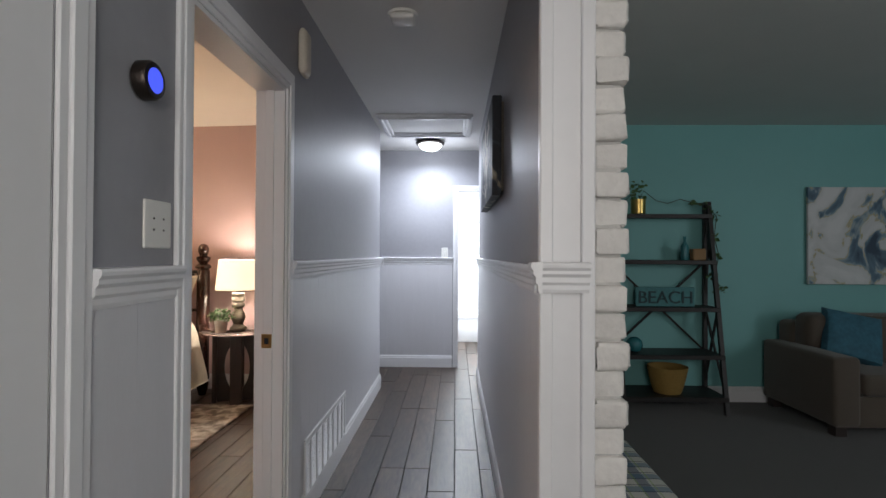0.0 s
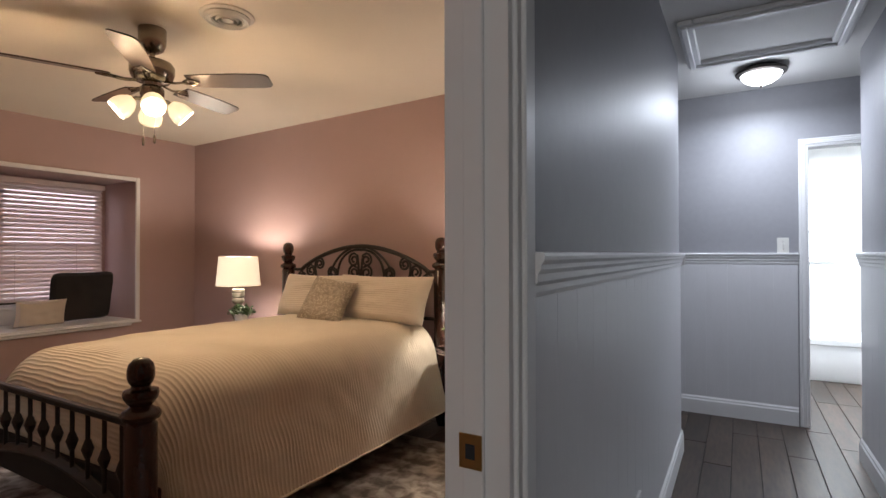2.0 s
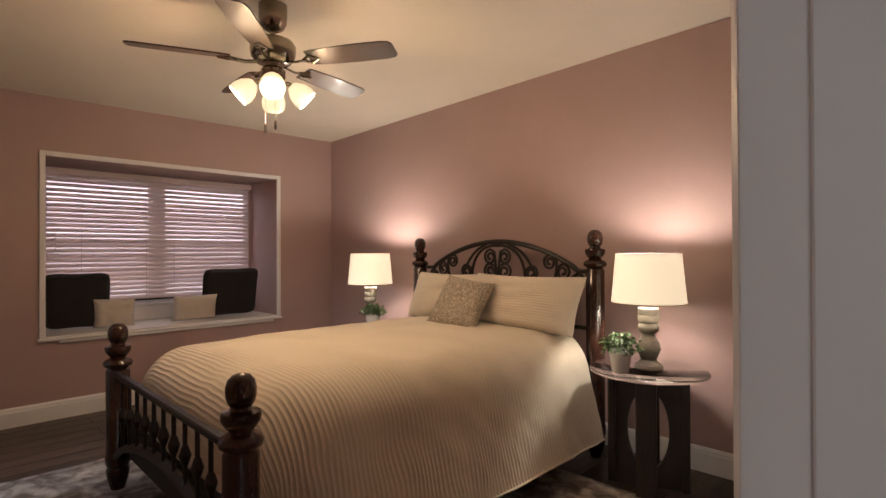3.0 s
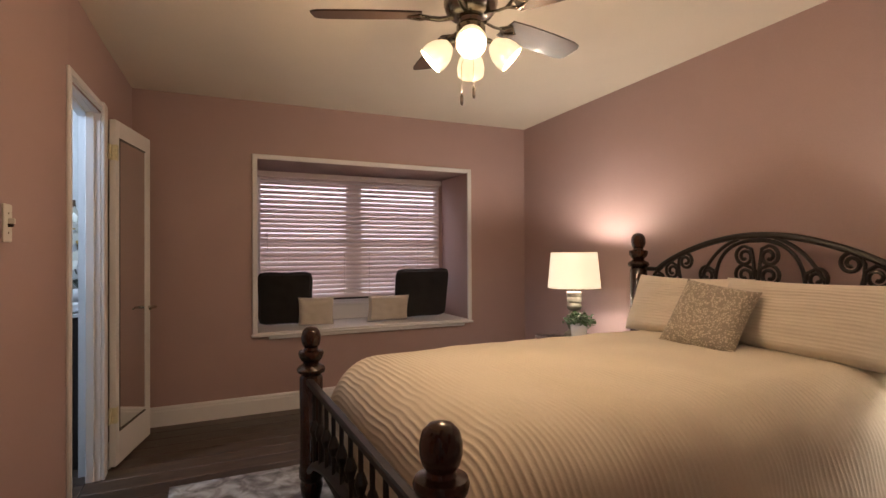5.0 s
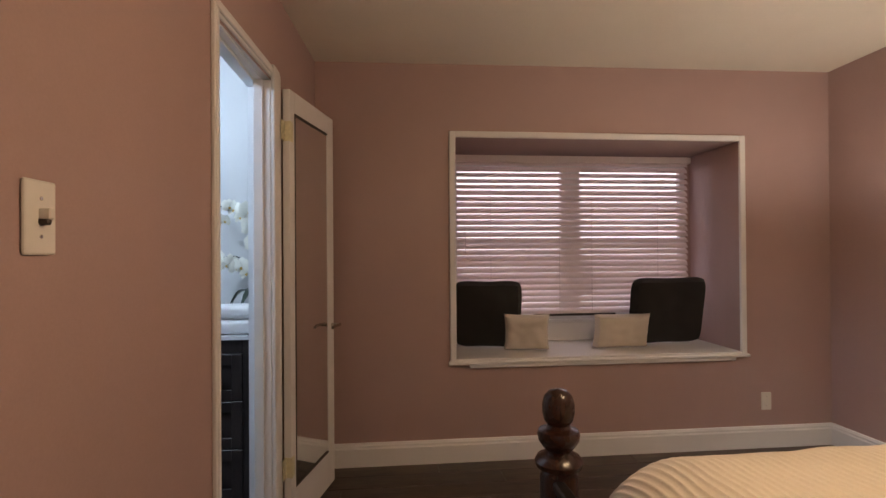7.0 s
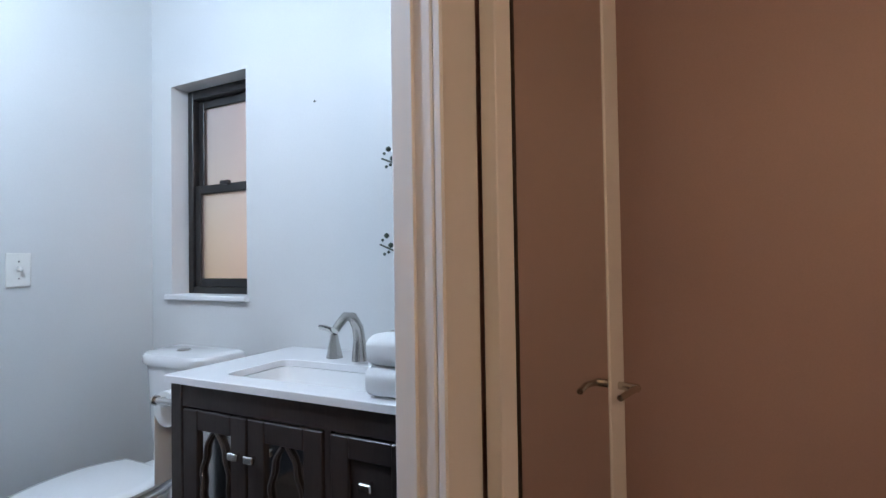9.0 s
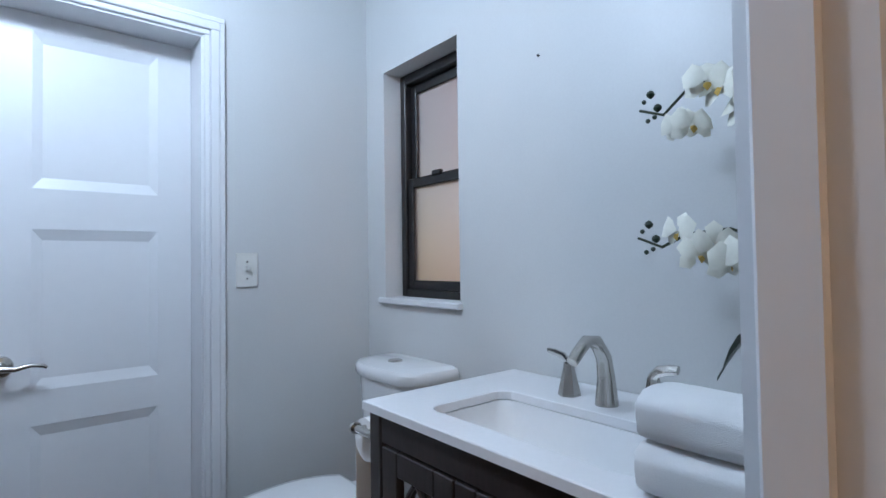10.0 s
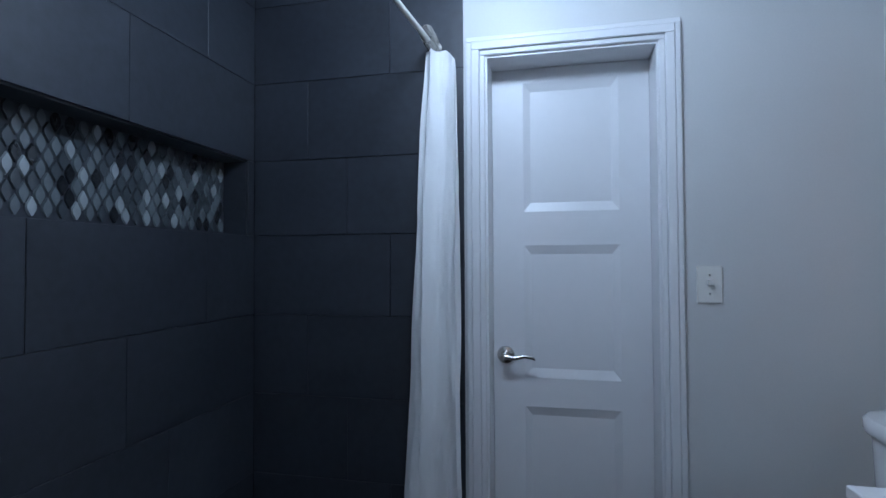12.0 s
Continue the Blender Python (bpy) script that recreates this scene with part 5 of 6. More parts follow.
for (r0, e0), (r1, e1) in zip(levels, levels[1:]):
    for a, b in ((r0, r1), (e0, e1)):
        for i in range(len(a)):
            bm.faces.new((a[i], a[(i + 1) % len(a)], b[(i + 1) % len(a)], b[i]))
part("slab", bm, QUARTZ, wt)
bm = bmesh.new()
loops = [round_rect(SX0 - 0.012, SX1 + 0.012, SY0 - 0.012, SY1 + 0.012, 0.04, -0.001), round_rect(SX0 + 0.003, SX1 - 0.003, SY0 + 0.003, SY1 - 0.003, 0.035, -0.002), round_rect(SX0 + 0.006, SX1 - 0.006, SY0 + 0.006, SY1 - 0.006, 0.035, -0.012), round_rect(SX0 + 0.02, SX1 - 0.02, SY0 + 0.03, SY1 - 0.03, 0.05, -0.09), round_rect(SX0 + 0.05, SX1 - 0.05, SY0 + 0.07, SY1 - 0.07, 0.05, -0.125)]
rings = [[bm.verts.new(q) for q in l] for l in loops]
for a, b in zip(rings, rings[1:]):
    for i in range(len(a)):
        bm.faces.new((a[i], a[(i + 1) % len(a)], b[(i + 1) % len(a)], b[i]))
bm.faces.new(rings[-1])
part("basin", bm, PORCELAIN, wt, "white rectangular basin", smooth=True)
part("drain", lathe([(0.02, -0.1245), (0.02, -0.122), (0.016, -0.121)], 20, ((SX0 + SX1) / 2, (SY0 + SY1) / 2, 0)), CHROME, wt)

fa = thing("faucet", (-4.815, 1.483, 0.905), "brushed nickel widespread faucet with two levers", "faucet")
part("spout", tube([(0, 0, 0), (0.0, 0, 0.06), (0.008, 0, 0.105), (0.035, 0, 0.14), (0.07, 0, 0.145), (0.10, 0, 0.125), (0.120, 0, 0.108)], 0.019, 14, taper=[1.35, 1.0, 0.9, 0.8, 0.72, 0.68, 0.64]), CHROME, fa, smooth=True)
for s in (-1, 1):
    part("handle_base", lathe([(0.027, 0), (0.026, 0.006), (0.014, 0.06), (0.012, 0.075)], 6, (-0.008, s * 0.105, 0)), CHROME, fa)
    part("lever", tube([(-0.008, s * 0.100, 0.072), (-0.006, s * 0.118, 0.090), (-0.004, s * 0.14, 0.096), (-0.002, s * 0.160, 0.098)], 0.013, 8, taper=[0.9, 1, 0.9, 0.75], flat=0.6), CHROME, fa, smooth=True)


def towel(z, y0, label, seed):
    """A rolled hand towel lying across the top."""
    g = random.Random(seed)
    bm = bmesh.new()
    n = 40
    loops = []
    for j in range(15):
        q = j / 14
        e = 1 - 0.05 * (abs(2 * q - 1) ** 10)
        lp = []
        for i in range(n):
            a = 2 * math.pi * i / n
            c, s = math.cos(a), math.sin(a)
            rx, rz = 0.060 * e, 0.036 * e
            w = 1 + 0.07 * noise.noise((c * 2, s * 2, q * 3 + seed)) + 0.02 * noise.noise((c * 9, s * 9, q * 22 + seed))
            lp.append((rx * math.copysign(abs(c) ** 0.7, c) * w, q * 0.17 + 0.005 * noise.noise((c * 5, s * 5, seed)), 0.036 + rz * math.copysign(abs(s) ** 0.6, s) * w))
        loops.append(lp)
    e = alone("hand_towel", loft(loops), TERRY, label, "towel", group="hand towels", smooth=True)
    e.matrix_world = pose(-4.515 - 0.006 * (seed - 1), y0, z)
    for y in (-0.001, 0.171):
        pts = []
        for i in range(60):
            a = i / 59 * 5 * math.pi
            r = 0.010 + 0.042 * i / 59
            pts.append((r * math.cos(a), y, 0.036 + r * 0.62 * math.sin(a)))
        part("rolled_edge", tube(pts, 0.0045, 6), TERRY, e, smooth=True)
    return e


towel(0.905, 1.757, "rolled white terry hand towel on the vanity top", 1)
towel(0.974, 1.757, "rolled white terry hand towel on another towel", 2)

# orchid
orc = thing("orchid", (-4.85, 1.875, 0.905), "white artificial orchid with dark leaves in a white pot", "plant")
part("pot", lathe([(0.05, 0), (0.06, 0.01), (0.07, 0.10), (0.064, 0.10), (0.06, 0.085)], 12), PORCELAIN, orc, "white faceted pot")
STEM = material("orchid_stem", (0.03, 0.04, 0.02), 0.5)
BARK = material("bark_stake", (0.12, 0.07, 0.035), 0.8, bump=0.5)
part("stake", tube([(0, 0, 0.08), (-0.003, -0.012, 0.35), (-0.012, -0.05, 0.70)], 0.012, 8), BARK, orc, "brown bark stake")
g = random.Random(7)


def petal(m, ln, wd, bm):
    pts = [(0, 0, 0), (ln * 0.35, wd * 0.8, 0.004), (ln * 0.75, wd, 0.002), (ln, 0, -0.005), (ln * 0.75, -wd, 0.002), (ln * 0.35, -wd * 0.8, 0.004)]
    vs = [bm.verts.new(m @ Vector(p)) for p in pts]
    mid = bm.verts.new(m @ Vector((ln * 0.55, 0, 0.008)))
    for i in range(6):
        bm.faces.new((vs[i], vs[(i + 1) % 6], mid))


YELLOW = material("orchid_lip", (0.55, 0.36, 0.08), 0.5)


def flower(at, yaw, tilt, size):
    bm = bmesh.new()
    base = Matrix.Translation(at) @ Euler((tilt, 0, yaw)).to_matrix().to_4x4()
    for k, (a, ln, wd) in enumerate(((90, 1, 0.34), (210, 1, 0.34), (330, 1, 0.34), (18, 1.0, 0.56), (162, 1.0, 0.56))):
        petal(base @ pose(0, 0, 0, 90, 0, 0) @ pose(0, 0, 0.004 * k, 0, 0, a), ln * size, wd * size, bm)
    f = part("flower", bm, PETAL, orc, smooth=True)
    lip = bmesh.new()
    petal(base @ pose(0, -0.01, -0.004, 60, 0, 0) @ pose(0, 0, 0, 0, 0, 270), size * 0.4, size * 0.16, lip)
    part("lip", lip, YELLOW, f)


def bud(at, r):
    part("bud", lathe([(r * 0.2, -r), (r * 0.8, -r * 0.5), (r, 0), (r * 0.75, r * 0.6), (r * 0.1, r)], 12, at), DARKLEAF, orc, smooth=True)


for z0, reach, dz in ((0.62, 0.24, 0.04), (0.36, 0.25, 0.01)):
    pts = [(0.0, -0.03, z0 - 0.14), (0.015, -0.06, z0 - 0.02), (0.03, -0.13, z0 + dz), (0.045, -0.2, z0 + dz * 0.4), (0.05, -reach, z0 - 0.02), (0.05, -reach - 0.05, z0 + 0.0)]
    part("stem", tube(pts, 0.003, 6), STEM, orc, smooth=True)
    for k, q in enumerate((0.01, 0.05, 0.085, 0.12, 0.15, 0.18, 0.205)):
        flower(Vector((0.055 + g.uniform(-0.012, 0.02), -q, z0 - 0.045 + 0.005 * k + g.uniform(-0.045, 0.045))), radians(106 + g.uniform(-45, 45)), g.uniform(-0.5, 0.3), 0.056 - 0.003 * k)
    for i in range(5):
        a = i * 1.3
        bud(Vector((0.05 + 0.004 * i, -reach - 0.012 * (i % 3) - 0.012, z0 - 0.015 + 0.03 * math.sin(a) + 0.012)), 0.0085 if i < 2 else 0.005)
for k in range(3):
    flower(Vector((0.06, -0.02 - 0.02 * k, 0.44 + 0.085 * k)), radians(112 + 12 * k), -0.1, 0.06)
for yaw, ln in ((250, 0.2), (290, 0.16), (70, 0.16), (180, 0.15), (330, 0.15)):
    bm = bmesh.new()
    L = []
    for i in range(9):
        q = i / 8
        w = 0.026 * math.sin(math.pi * min(1, q * 0.9 + 0.08)) ** 0.8
        zz = 0.10 + 0.10 * math.sin(math.pi * q * 0.85) - 0.05 * q * q
        L.append([(ln * q, -w, zz + 0.006), (ln * q, 0, zz), (ln * q, w, zz + 0.006)])
    rows = [[bm.verts.new(p) for p in r] for r in L]
    for a, b in zip(rows, rows[1:]):
        for i in (0, 1):
            bm.faces.new((a[i], a[i + 1], b[i + 1], b[i]))
    part("leaf", bm, DARKLEAF, orc, smooth=True).matrix_local = pose(0, 0, 0, 0, 0, yaw)

# paper holder on the cabinet's side
ph = thing("paper_holder", (-4.515, 1.102, 0.822), "nickel toilet paper holder with a white roll", "paper holder")
hb2 = bmesh.new()
tube([(0.06, 0.006, 0), (0.06, -0.082, 0)], 0.010, 10, hb2)
tube([(0.06, -0.078, 0), (0.06, -0.086, 0)], 0.015, 14, hb2)
tube([(0.06, -0.068, 0), (-0.08, -0.068, 0)], 0.007, 10, hb2)
part("arm", hb2, CHROME, ph, smooth=True)
bm = bmesh.new()
tube([(-0.065, -0.068, -0.03), (0.04, -0.068, -0.03)], 0.052, 28, bm)
box(bm, -0.062, 0.038, -0.121, -0.119, -0.26, -0.03)
part("paper_roll", bm, TERRY, ph, "white paper roll", smooth=True)

# shower curtain and rod
rod = thing("curtain_rod", (-3.545, 0.27, 2.052), "white shower curtain rod with end flange", "curtain rod", turn=-5)
part("bar", tube([(0, 0.0, 0), (0, 1.68, 0)], 0.0095, 14), PLASTIC, rod, smooth=True)
part("flange", lathe([(0.026, 0), (0.026, 0.012), (0.016, 0.018)], 20), CHROME, rod).matrix_local = pose(0, 0, 0, -90)
sc = thing("shower_curtain", (-3.545, 0.30, 0.08), "bunched white waffle-weave shower curtain", "shower curtain")


def curtain(u, v):
    low = 1 - v
    width = 0.128 + 0.118 * low ** 0.8
    ph_ = u * 2 * math.pi * 1.7 + 1.6 * noise.noise((u * 3, v * 1.3, 0))
    depth = 0.026 + 0.012 * low
    y = 0.045 + depth + depth * math.sin(ph_) * (0.8 + 0.5 * noise.noise((u * 4, v * 2, 1))) + 0.016 * noise.noise((u * 6, v * 7, 3)) + 0.0025 * noise.noise((u * 40, v * 90, 5)) + 0.006 * noise.noise((u * 9, v * 24, 8))
    x = (u - 0.5) * width - 0.040 + 0.046 * low + 0.012 * math.sin(ph_ + 1.3) + 0.008 * noise.noise((u * 5, v * 4, 2))
    return (x, y, 1.932 * v - 0.16 * max(0.0, v - 0.9) * 10 * max(0.0, 0.45 - u))


part("cloth", sheet(150, 90, curtain), TERRY, sc, "white waffle cloth", smooth=True)
for i in range(7):
    y = 0.03 + i * 0.013
    ring = tube([(0.022 * math.cos(2 * math.pi * k / 16), y, 1.972 + 0.03 * math.sin(2 * math.pi * k / 16)) for k in range(17)], 0.0022, 6)
    part("ring", ring, CHROME, sc)

# ---- living room ----
SHELFWOOD = material("dark_shelf_wood", (0.013, 0.010, 0.009), 0.5, vary=0.3, grain=30, bump=0.1, stretch=(1, 6, 1))
sh = thing("ladder_shelf", (1.90, 5.19, 0), "dark five-tier ladder shelf with crossed braces", "shelf")
LX = 0.86
for x in (0.012, LX - 0.012):
    part("rear_post", tube([(x, -0.02, 0), (x, -0.02, 1.78)], 0.024, 4), SHELFWOOD, sh)
    part("front_post", tube([(x, -0.40, 0), (x, -0.08, 1.78)], 0.024, 4), SHELFWOOD, sh)
    part("top_bar", tube([(x, -0.09, 1.77), (x, -0.015, 1.77)], 0.022, 4), SHELFWOOD, sh)
    for z0, z1, ya, yb in ((0.18, 0.85, -0.36, -0.02), (0.88, 1.65, -0.24, -0.02)):
        part("side_brace", tube([(x, ya, z0), (x, yb, z1)], 0.011, 4), SHELFWOOD, sh)
        part("side_brace", tube([(x, yb, z0), (x, ya + 0.12, z1)], 0.011, 4), SHELFWOOD, sh)
for z in (0.13, 0.462, 0.85, 1.248, 1.65):
    d = 0.40 - 0.18 * z
    part("tier", boxed(0.0, LX, -d - 0.02, -0.01, z - 0.012, z + 0.022, bevel=0.003), SHELFWOOD, sh)
    part("tier_lip", boxed(0.0, LX, -d - 0.034, -d - 0.02, z - 0.015, z + 0.022, bevel=0.003), SHELFWOOD, sh)
for a, b in (((0.03, 0.48), (0.83, 1.24)), ((0.03, 1.24), (0.83, 0.48))):
    part("back_brace", tube([(a[0], -0.012, a[1]), (b[0], -0.012, b[1])], 0.012, 4), SHELFWOOD, sh)


def foliage(bm, at, size, g, n):
    for _ in range(n):
        m = Matrix.Translation(at + Vector((g.uniform(-1, 1), g.uniform(-1, 1), g.uniform(-1, 1))) * size) @ Euler((g.uniform(-1, 1), g.uniform(-1, 1), g.uniform(0, 6))).to_matrix().to_4x4()
        petal(m, g.uniform(0.03, 0.05), g.uniform(0.012, 0.02), bm)


g = random.Random(31)
vp = thing("trailing_plant", (2.12, 5.06, 1.6722), "trailing vine in a gold metal pot", "plant")
part("pot", lathe([(0.055, 0), (0.06, 0.003), (0.062, 0.125), (0.058, 0.125), (0.055, 0.11)], 24), GOLD, vp, "gold metal pot", smooth=True)
vine = [(0.0, 0, 0.12), (0.04, -0.02, 0.2), (0.14, -0.04, 0.11), (0.25, -0.02, 0.09), (0.36, 0.0, 0.13), (0.47, 0.0, 0.10), (0.60, 0.02, 0.08), (0.68, 0.01, -0.02), (0.66, 0.01, -0.2), (0.70, 0.01, -0.36), (0.67, 0.01, -0.52), (0.70, 0.01, -0.66)]
part("vine", tube(vine, 0.0035, 5), STEM, vp)
part("vine", tube([(0, 0, 0.12), (-0.06, -0.03, 0.17), (-0.14, -0.03, 0.10), (-0.2, -0.02, 0.09)], 0.003, 5), STEM, vp)
bm = bmesh.new()
foliage(bm, Vector((0.0, 0, 0.2)), 0.07, g, 30)
for q in vine[5:]:
    foliage(bm, Vector(q), 0.035, g, 9)
foliage(bm, Vector((-0.1, -0.03, 0.12)), 0.05, g, 4)
part("leaves", bm, LEAF, vp)
TEALG = material("teal_ceramic", (0.03, 0.16, 0.18), 0.25)
alone("glass_bottle", lathe([(0.03, 0), (0.034, 0.01), (0.034, 0.12), (0.012, 0.16), (0.012, 0.2), (0.016, 0.205)], 20), TEALG, "small teal glass bottle on the shelf", "bottle", smooth=True).matrix_world = pose(2.52, 5.06, 1.2702)
alone("woven_box", boxed(-0.055, 0.055, -0.04, 0.04, 0, 0.10, bevel=0.008), material("woven_straw", (0.28, 0.17, 0.08), 0.8, grain=120, bump=0.8), "small woven straw box on the shelf", "box").matrix_world = pose(2.63, 5.05, 1.2702)
alone("shell_ball", lathe([(0.02, 0), (0.055, 0.02), (0.07, 0.06), (0.06, 0.1), (0.03, 0.125), (0.004, 0.13)], 18), TEALG, "teal ceramic float on the shelf", "ornament", smooth=True).matrix_world = pose(2.06, 4.98, 0.4842)
bs2 = thing("word_sign", (2.33, 5.0, 0.8722), "teal wooden sign with cut-out capital letters", "sign")
part("board", boxed(-0.25, 0.25, -0.001, 0.014, 0, 0.165, bevel=0.003), material("teal_board_paint", (0.05, 0.19, 0.2), 0.6, vary=0.25, grain=40, bump=0.2), bs2)
cu = bpy.data.curves.new("letters", "FONT")
cu.body, cu.size, cu.extrude, cu.align_x = "BEACH", 0.15, 0.006, "CENTER"
tmp = bpy.data.objects.new("tmp", cu)
me = bpy.data.meshes.new_from_object(tmp)
bpy.data.objects.remove(tmp)
me.materials.append(material("dark_teal_letters", (0.012, 0.04, 0.045), 0.6, vary=0.2))
lt = new("letters", me)
lt.parent, lt.matrix_local = bs2, pose(0, -0.005, 0.028, 90)
# basket shape added in place of a slumped bag
bk = thing("basket", (2.33, 4.96, 0.1522), "yellow-brown bag on the lowest shelf, built as a woven basket", "basket")
bm = bmesh.new()
n = 28
prof = [(0.11, 0), (0.13, 0.06), (0.15, 0.14), (0.165, 0.22), (0.155, 0.22), (0.14, 0.14), (0.12, 0.06), (0.10, 0.01)]
part("body", lathe(prof, n), material("yellow_weave", (0.27, 0.165, 0.04), 0.8, vary=0.25, grain=90, bump=0.9, dist=0.006), bk, smooth=True)

SOFA = material("taupe_upholstery", (0.085, 0.067, 0.052), 0.95, vary=0.15, grain=260, bump=0.6, sheen=0.2)
sf = thing("sofa", (3.25, 5.17, 0), "taupe upholstered sofa with padded arms", "sofa")
part("base", boxed(0.02, 2.1, -0.86, -0.02, 0.07, 0.30, bevel=0.02, segs=2), SOFA, sf, smooth=True)
part("arm", boxed(0.0, 0.2, -0.87, 0.0, 0.075, 0.58, bevel=0.035, segs=4), SOFA, sf, smooth=True)
part("arm", boxed(1.95, 2.15, -0.87, 0.0, 0.075, 0.58, bevel=0.035, segs=4), SOFA, sf, smooth=True)
part("back", boxed(0.12, 2.0, -0.22, -0.01, 0.28, 0.76, bevel=0.05, segs=4), SOFA, sf, smooth=True)
for x0 in (0.205, 1.08):
    part("seat_cushion", boxed(x0, x0 + 0.865, -0.89, -0.2, 0.30, 0.46, bevel=0.045, segs=4), SOFA, sf, smooth=True)
    part("back_cushion", boxed(x0 - 0.06 * (x0 < 1), x0 + 0.865, -0.40, -0.16, 0.45, 0.84, bevel=0.08, segs=5), SOFA, sf, smooth=True)
for x in (0.06, 2.08):
    for y in (-0.80, -0.07):
        part("foot", boxed(x - 0.03, x + 0.05, y - 0.04, y + 0.04, 0.004, 0.078), ESPRESSO, sf)
cushion("sofa_pillow", 0.44, 0.42, 0.16, pose(3.64, 4.66, 0.475, -24, 12, -12), material("blue_fabric", (0.035, 0.12, 0.17), 0.85, vary=0.3, grain=40, stain=12, bump=0.4), "blue patterned throw pillow on the sofa", "pillow")
cushion("sofa_pillow", 0.42, 0.40, 0.14, pose(3.84, 4.75, 0.462, -16, 4, -12), SOFA, "taupe throw pillow on the sofa", "pillow")

# hearth bench with a plaid cushion beside the bricks
PLAID = material("plaid_cotton", (0.5, 0.5, 0.46), 0.9, vary=0.05, grain=300, bump=0.4)
t = PLAID.node_tree
tc = t.nodes.new("ShaderNodeTexCoord")
sep = t.nodes.new("ShaderNodeSeparateXYZ")
t.links.new(tc.outputs["Object"], sep.inputs[0])
pb = t.nodes["Principled BSDF"]
col = pb.inputs["Base Color"].links[0].from_socket
for axis, period, width, color in (("X", 0.11, 0.42, (0.02, 0.05, 0.12, 1)), ("Y", 0.11, 0.42, (0.03, 0.12, 0.2, 1)), ("X", 0.055, 0.12, (0.25, 0.35, 0.12, 1)), ("Y", 0.055, 0.14, (0.012, 0.02, 0.05, 1))):
    q = t.nodes.new("ShaderNodeMath")
    q.operation = "DIVIDE"
    q.inputs[1].default_value = period
    t.links.new(sep.outputs[axis], q.inputs[0])
    fr = t.nodes.new("ShaderNodeMath")
    fr.operation = "FRACT"
    t.links.new(q.outputs[0], fr.inputs[0])
    lt_ = t.nodes.new("ShaderNodeMath")
    lt_.operation = "LESS_THAN"
    lt_.inputs[1].default_value = width
    t.links.new(fr.outputs[0], lt_.inputs[0])
    half_ = t.nodes.new("ShaderNodeMath")
    half_.operation = "MULTIPLY"
    half_.inputs[1].default_value = 0.6
    t.links.new(lt_.outputs[0], half_.inputs[0])
    mx = t.nodes.new("ShaderNodeMix")
    mx.data_type = "RGBA"
    t.links.new(half_.outputs[0], mx.inputs["Factor"])
    t.links.new(col, mx.inputs["A"])
    mx.inputs["B"].default_value = color
    col = mx.outputs["Result"]
t.links.new(col, pb.inputs["Base Color"])
alone("hearth", boxed(1.03, 1.32, 2.15, 3.05, 0.004, 0.37, bevel=0.01), BRICK, "white painted brick hearth bench", "hearth", "structure")
alone("plaid_cushion", boxed(1.035, 1.335, 2.14, 2.98, 0.371, 0.45, bevel=0.03, segs=3), PLAID, "blue and green plaid bench cushion on the hearth", "cushion", smooth=True)

# ---- floor planks and wall bricks ----
PW, PL = 0.152, 1.22
plank_me = {}


def plank(x, y0, y1, parent):
    k = round(y1 - y0, 3)
    if k not in plank_me:
        plank_me[k] = mesh_of("plank", boxed(-PW / 2 + 0.0016, PW / 2 - 0.0016, -k / 2 + 0.0016, k / 2 - 0.0016, -0.012, 0, bevel=0.0025), PLANK)
    ob = new("plank", plank_me[k])
    ob.location = (x, (y0 + y1) / 2, 0)
    ob.parent = parent


floor_wood = tagged(new("floor_wood", mesh_of("floor_wood", boxed(-5.1, 0.979, -1.5, 9.08, -0.0118, -0.009), GROUT)), "grey-brown wood plank floor running through hall and bedroom", "floor", kind="structure")
rng = random.Random(4)
for n in range(int(7.1 / PW) + 1):
    x = -5.1 + PW * (n + 0.5)
    spans = [(-1.5, 9.08)]
    if x < -0.36:
        spans = [(2.0, 5.49)] + ([(0.27, 2.0)] if x < -2.75 else [])
    if x > 0.98 - PW / 2:
        spans = [(6.03, 9.08)]
    for lo, hi in spans:
        y = lo - rng.choice((0.0, 0.3, 0.5, 0.75, 1.0)) * PL
        while y < hi - 0.02:
            a, b = max(y, lo), min(y + PL, hi)
            if b - a > 0.05:
                plank(x, a, b, floor_wood)
            y += PL

brick_wall = tagged(new("wall_brick", mesh_of("wall_brick", boxed(0.90, 0.998, 2.02, 3.6, 0, H - 0.001), material("mortar", (0.5, 0.49, 0.47), 0.9, bump=0.6))), "white painted brick chimney breast", "wall", kind="structure")
rng = random.Random(9)
brick_me = []
for v in range(6):
    bm = boxed(-0.046, 0.052, -0.1, 0.1, -0.0372, 0.0372, bevel=0.011, segs=2)
    for q in bm.verts:
        q.co += Vector((rng.uniform(-1, 1), rng.uniform(-1, 1), rng.uniform(-1, 1))) * 0.0035
    brick_me.append(mesh_of("brick", bm, BRICK, True))
for c in range(30):
    for r in range(4):
        ob = new("brick", brick_me[rng.randrange(6)])
        ob.location = (0.962 + rng.uniform(-0.006, 0.006), 2.095 + (0.02 if c % 2 else 0) + r * 0.212, 0.04 + c * 0.0817)
        ob.rotation_euler = (rng.uniform(-0.012, 0.012), rng.uniform(-0.02, 0.02), rng.uniform(-0.02, 0.02))
        ob.parent = brick_wall

# slate shower tiles, each its own piece
rng = random.Random(12)
tile_me = {}


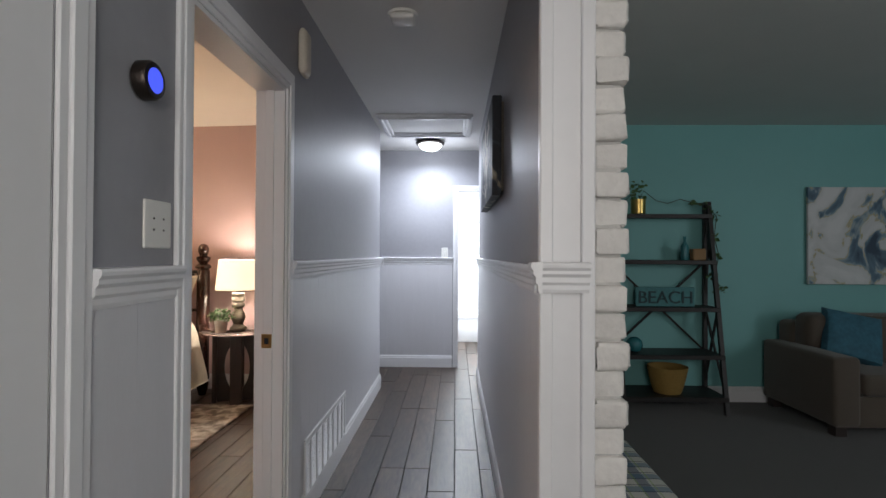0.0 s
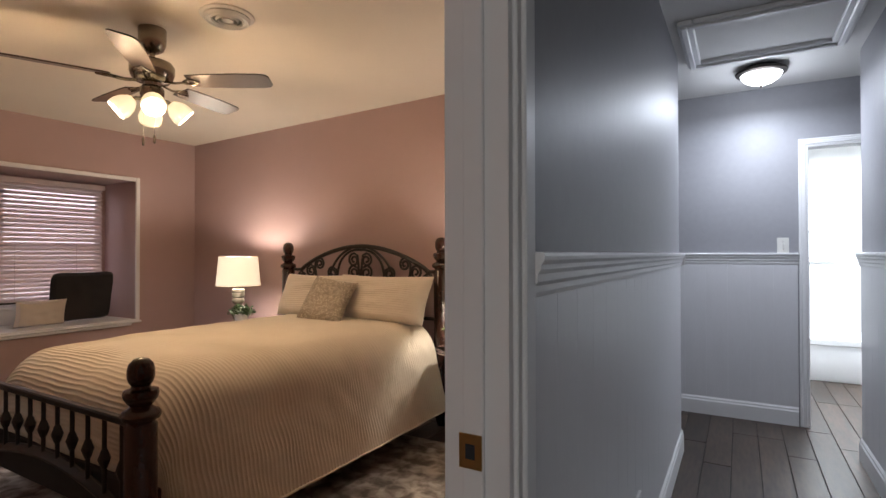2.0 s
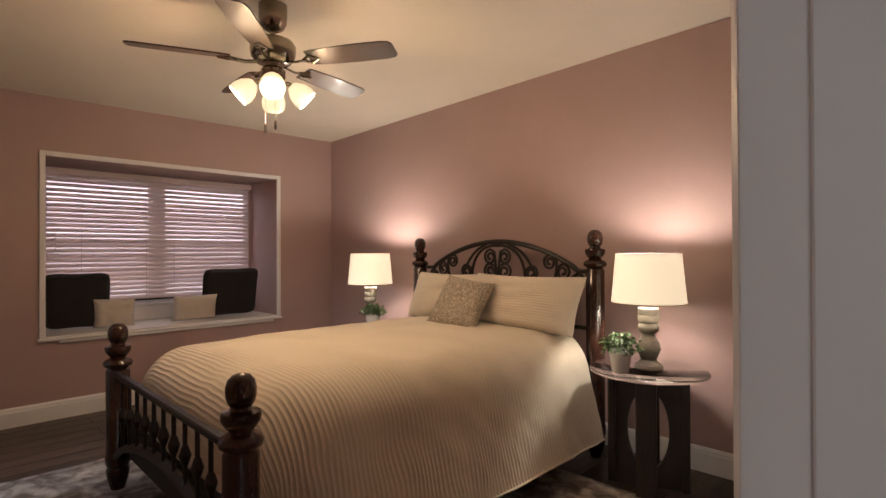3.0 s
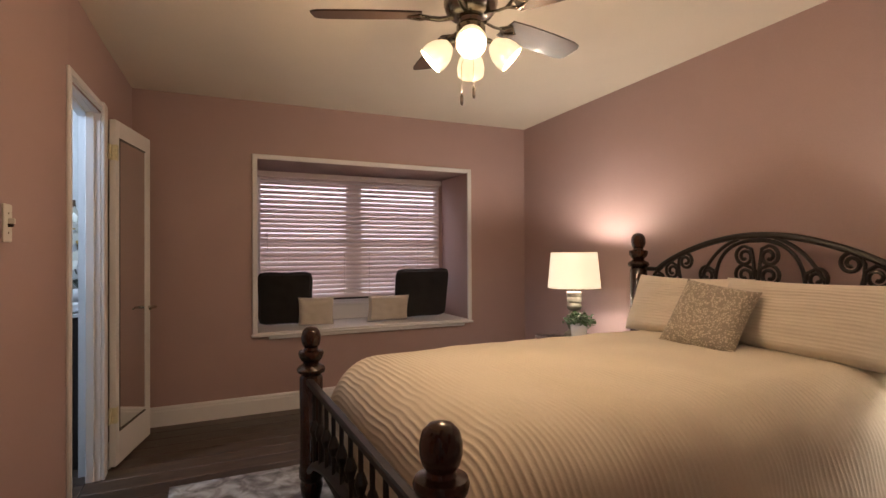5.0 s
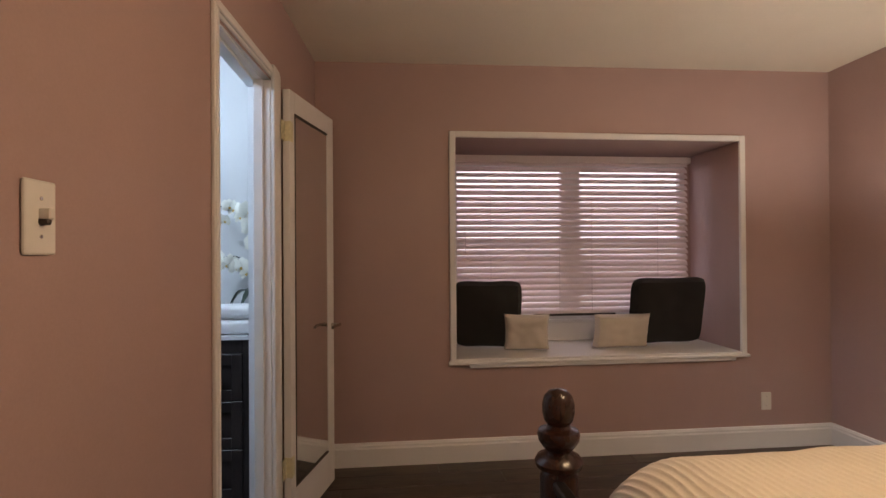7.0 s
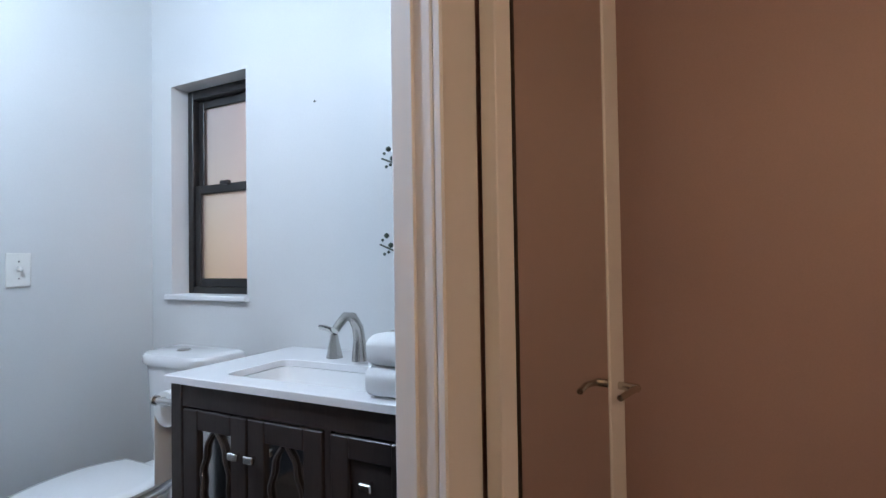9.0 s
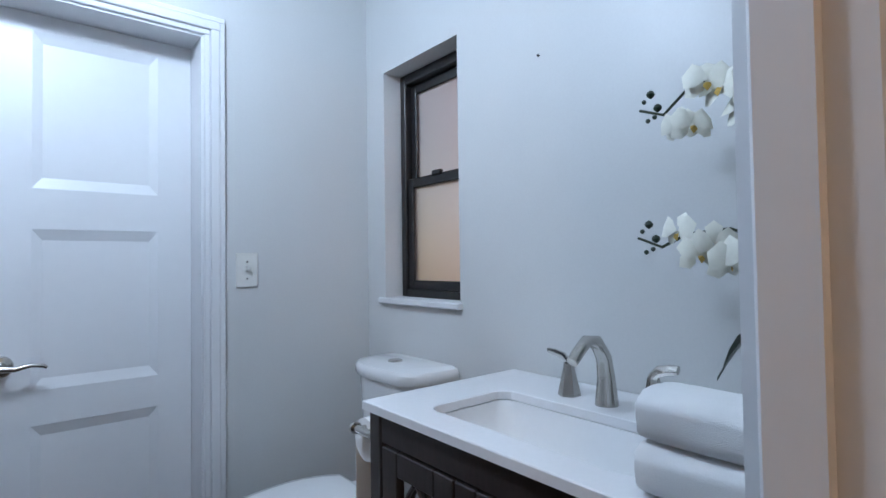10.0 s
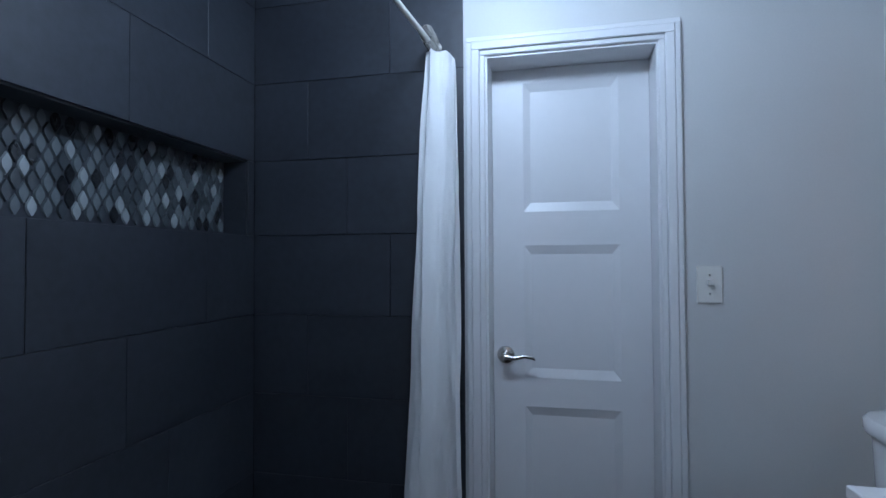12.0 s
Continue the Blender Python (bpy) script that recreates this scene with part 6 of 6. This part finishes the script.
def slate(axis, lo, hi, z0, z1, parent):
    k = (axis, round(hi - lo, 3), round(z1 - z0, 3))
    if k not in tile_me:
        a, h = (hi - lo) / 2 - 0.0008, (z1 - z0) / 2 - 0.0008
        dims = (-a, a, 0, 0.008, -h, h) if axis == "x" else (-0.01, 0, -a, a, -h, h)
        tile_me[k] = mesh_of("tile", boxed(*dims, bevel=0.001), SLATE)
    ob = new("tile", tile_me[k])
    ob.location = ((lo + hi) / 2, 0.262, (z0 + z1) / 2) if axis == "x" else (-2.80, (lo + hi) / 2, (z0 + z1) / 2)
    ob.parent = parent


back, side = bpy.data.objects["wall_shower_back"], bpy.data.objects["wall_shower_side"]
courses = [0.0, 0.165, 0.47, 0.775, 1.08, 1.385, 1.675, 1.98, 2.285, 2.49]
for c, (z0, z1) in enumerate(zip(courses, courses[1:])):
    z1 = min(z1, H)
    off = (0.0, 0.33, 0.16)[c % 3]
    for axis, lo, hi, parent in (("x", -3.648, -2.81, back), ("y", 0.27, 1.95, side)):
        y = lo - off
        while y < hi - 0.01:
            a, b = max(y, lo), min(y + 0.61, hi)
            pieces = [(a, b)]
            if axis == "y" and 1.38 < z0 < 1.6:
                # course cut by the niche
                if a < 0.31:
                    slate(axis, a, 0.31, z0, z1, parent)
                if b > 1.55:
                    slate(axis, max(a, 1.55), b, z0, z1, parent)
            elif b - a > 0.01:
                slate(axis, a, b, z0, z1, parent)
            y += 0.61
# niche lining and its mosaic of pointed glass tiles
bm = bmesh.new()
box(bm, -2.80, -2.70, 0.31, 1.55, 1.67, 1.675)
box(bm, -2.80, -2.70, 0.31, 1.55, 1.385, 1.39)
box(bm, -2.80, -2.70, 0.31, 0.315, 1.39, 1.67)
box(bm, -2.80, -2.70, 1.545, 1.55, 1.39, 1.67)
box(bm, -2.705, -2.70, 0.315, 1.545, 1.39, 1.67)
part("niche_lining", bm, SLATE, side)
MOSAIC = [material("mosaic_" + n, c, 0.12, vary=0.15, grain=30, bump=0.05, coat=0.5) for n, c in (("white", (0.30, 0.33, 0.34)), ("silver", (0.13, 0.15, 0.16)), ("grey", (0.06, 0.07, 0.078)), ("dark", (0.02, 0.023, 0.028)))]
mos = []
for m in MOSAIC:
    bm = bmesh.new()
    ring = []
    for z, w in ((-0.03, 0.002), (-0.021, 0.0075), (-0.010, 0.0155), (0.0, 0.0175), (0.010, 0.0155), (0.021, 0.0075), (0.03, 0.002)):
        ring.append((w, z))
    outline = [(w, z) for w, z in ring] + [(-w, z) for w, z in reversed(ring)]
    f = bm.faces.new([bm.verts.new((0, y * 0.84, z * 0.92)) for y, z in outline])
    ex = bmesh.ops.extrude_face_region(bm, geom=[f])
    for v in ex["geom"]:
        if isinstance(v, bmesh.types.BMVert):
            v.co.x -= 0.005
            v.co.y *= 0.82
            v.co.z *= 0.86
    mos.append(mesh_of("mosaic_tile", bm, m))
rng = random.Random(21)
for r in range(8):
    for c in range(31):
        y = 0.338 + c * 0.0405 + (0.02025 if r % 2 else 0)
        z = 1.421 + r * 0.0325
        if y > 1.53 or z > 1.65:
            continue
        ob = new("mosaic_tile", mos[rng.choice((0, 1, 1, 1, 2, 2, 2, 3))])
        ob.location = (-2.7055, y, z)
        ob.rotation_euler = (0, rng.uniform(-0.05, 0.05), 0)
        ob.parent = side
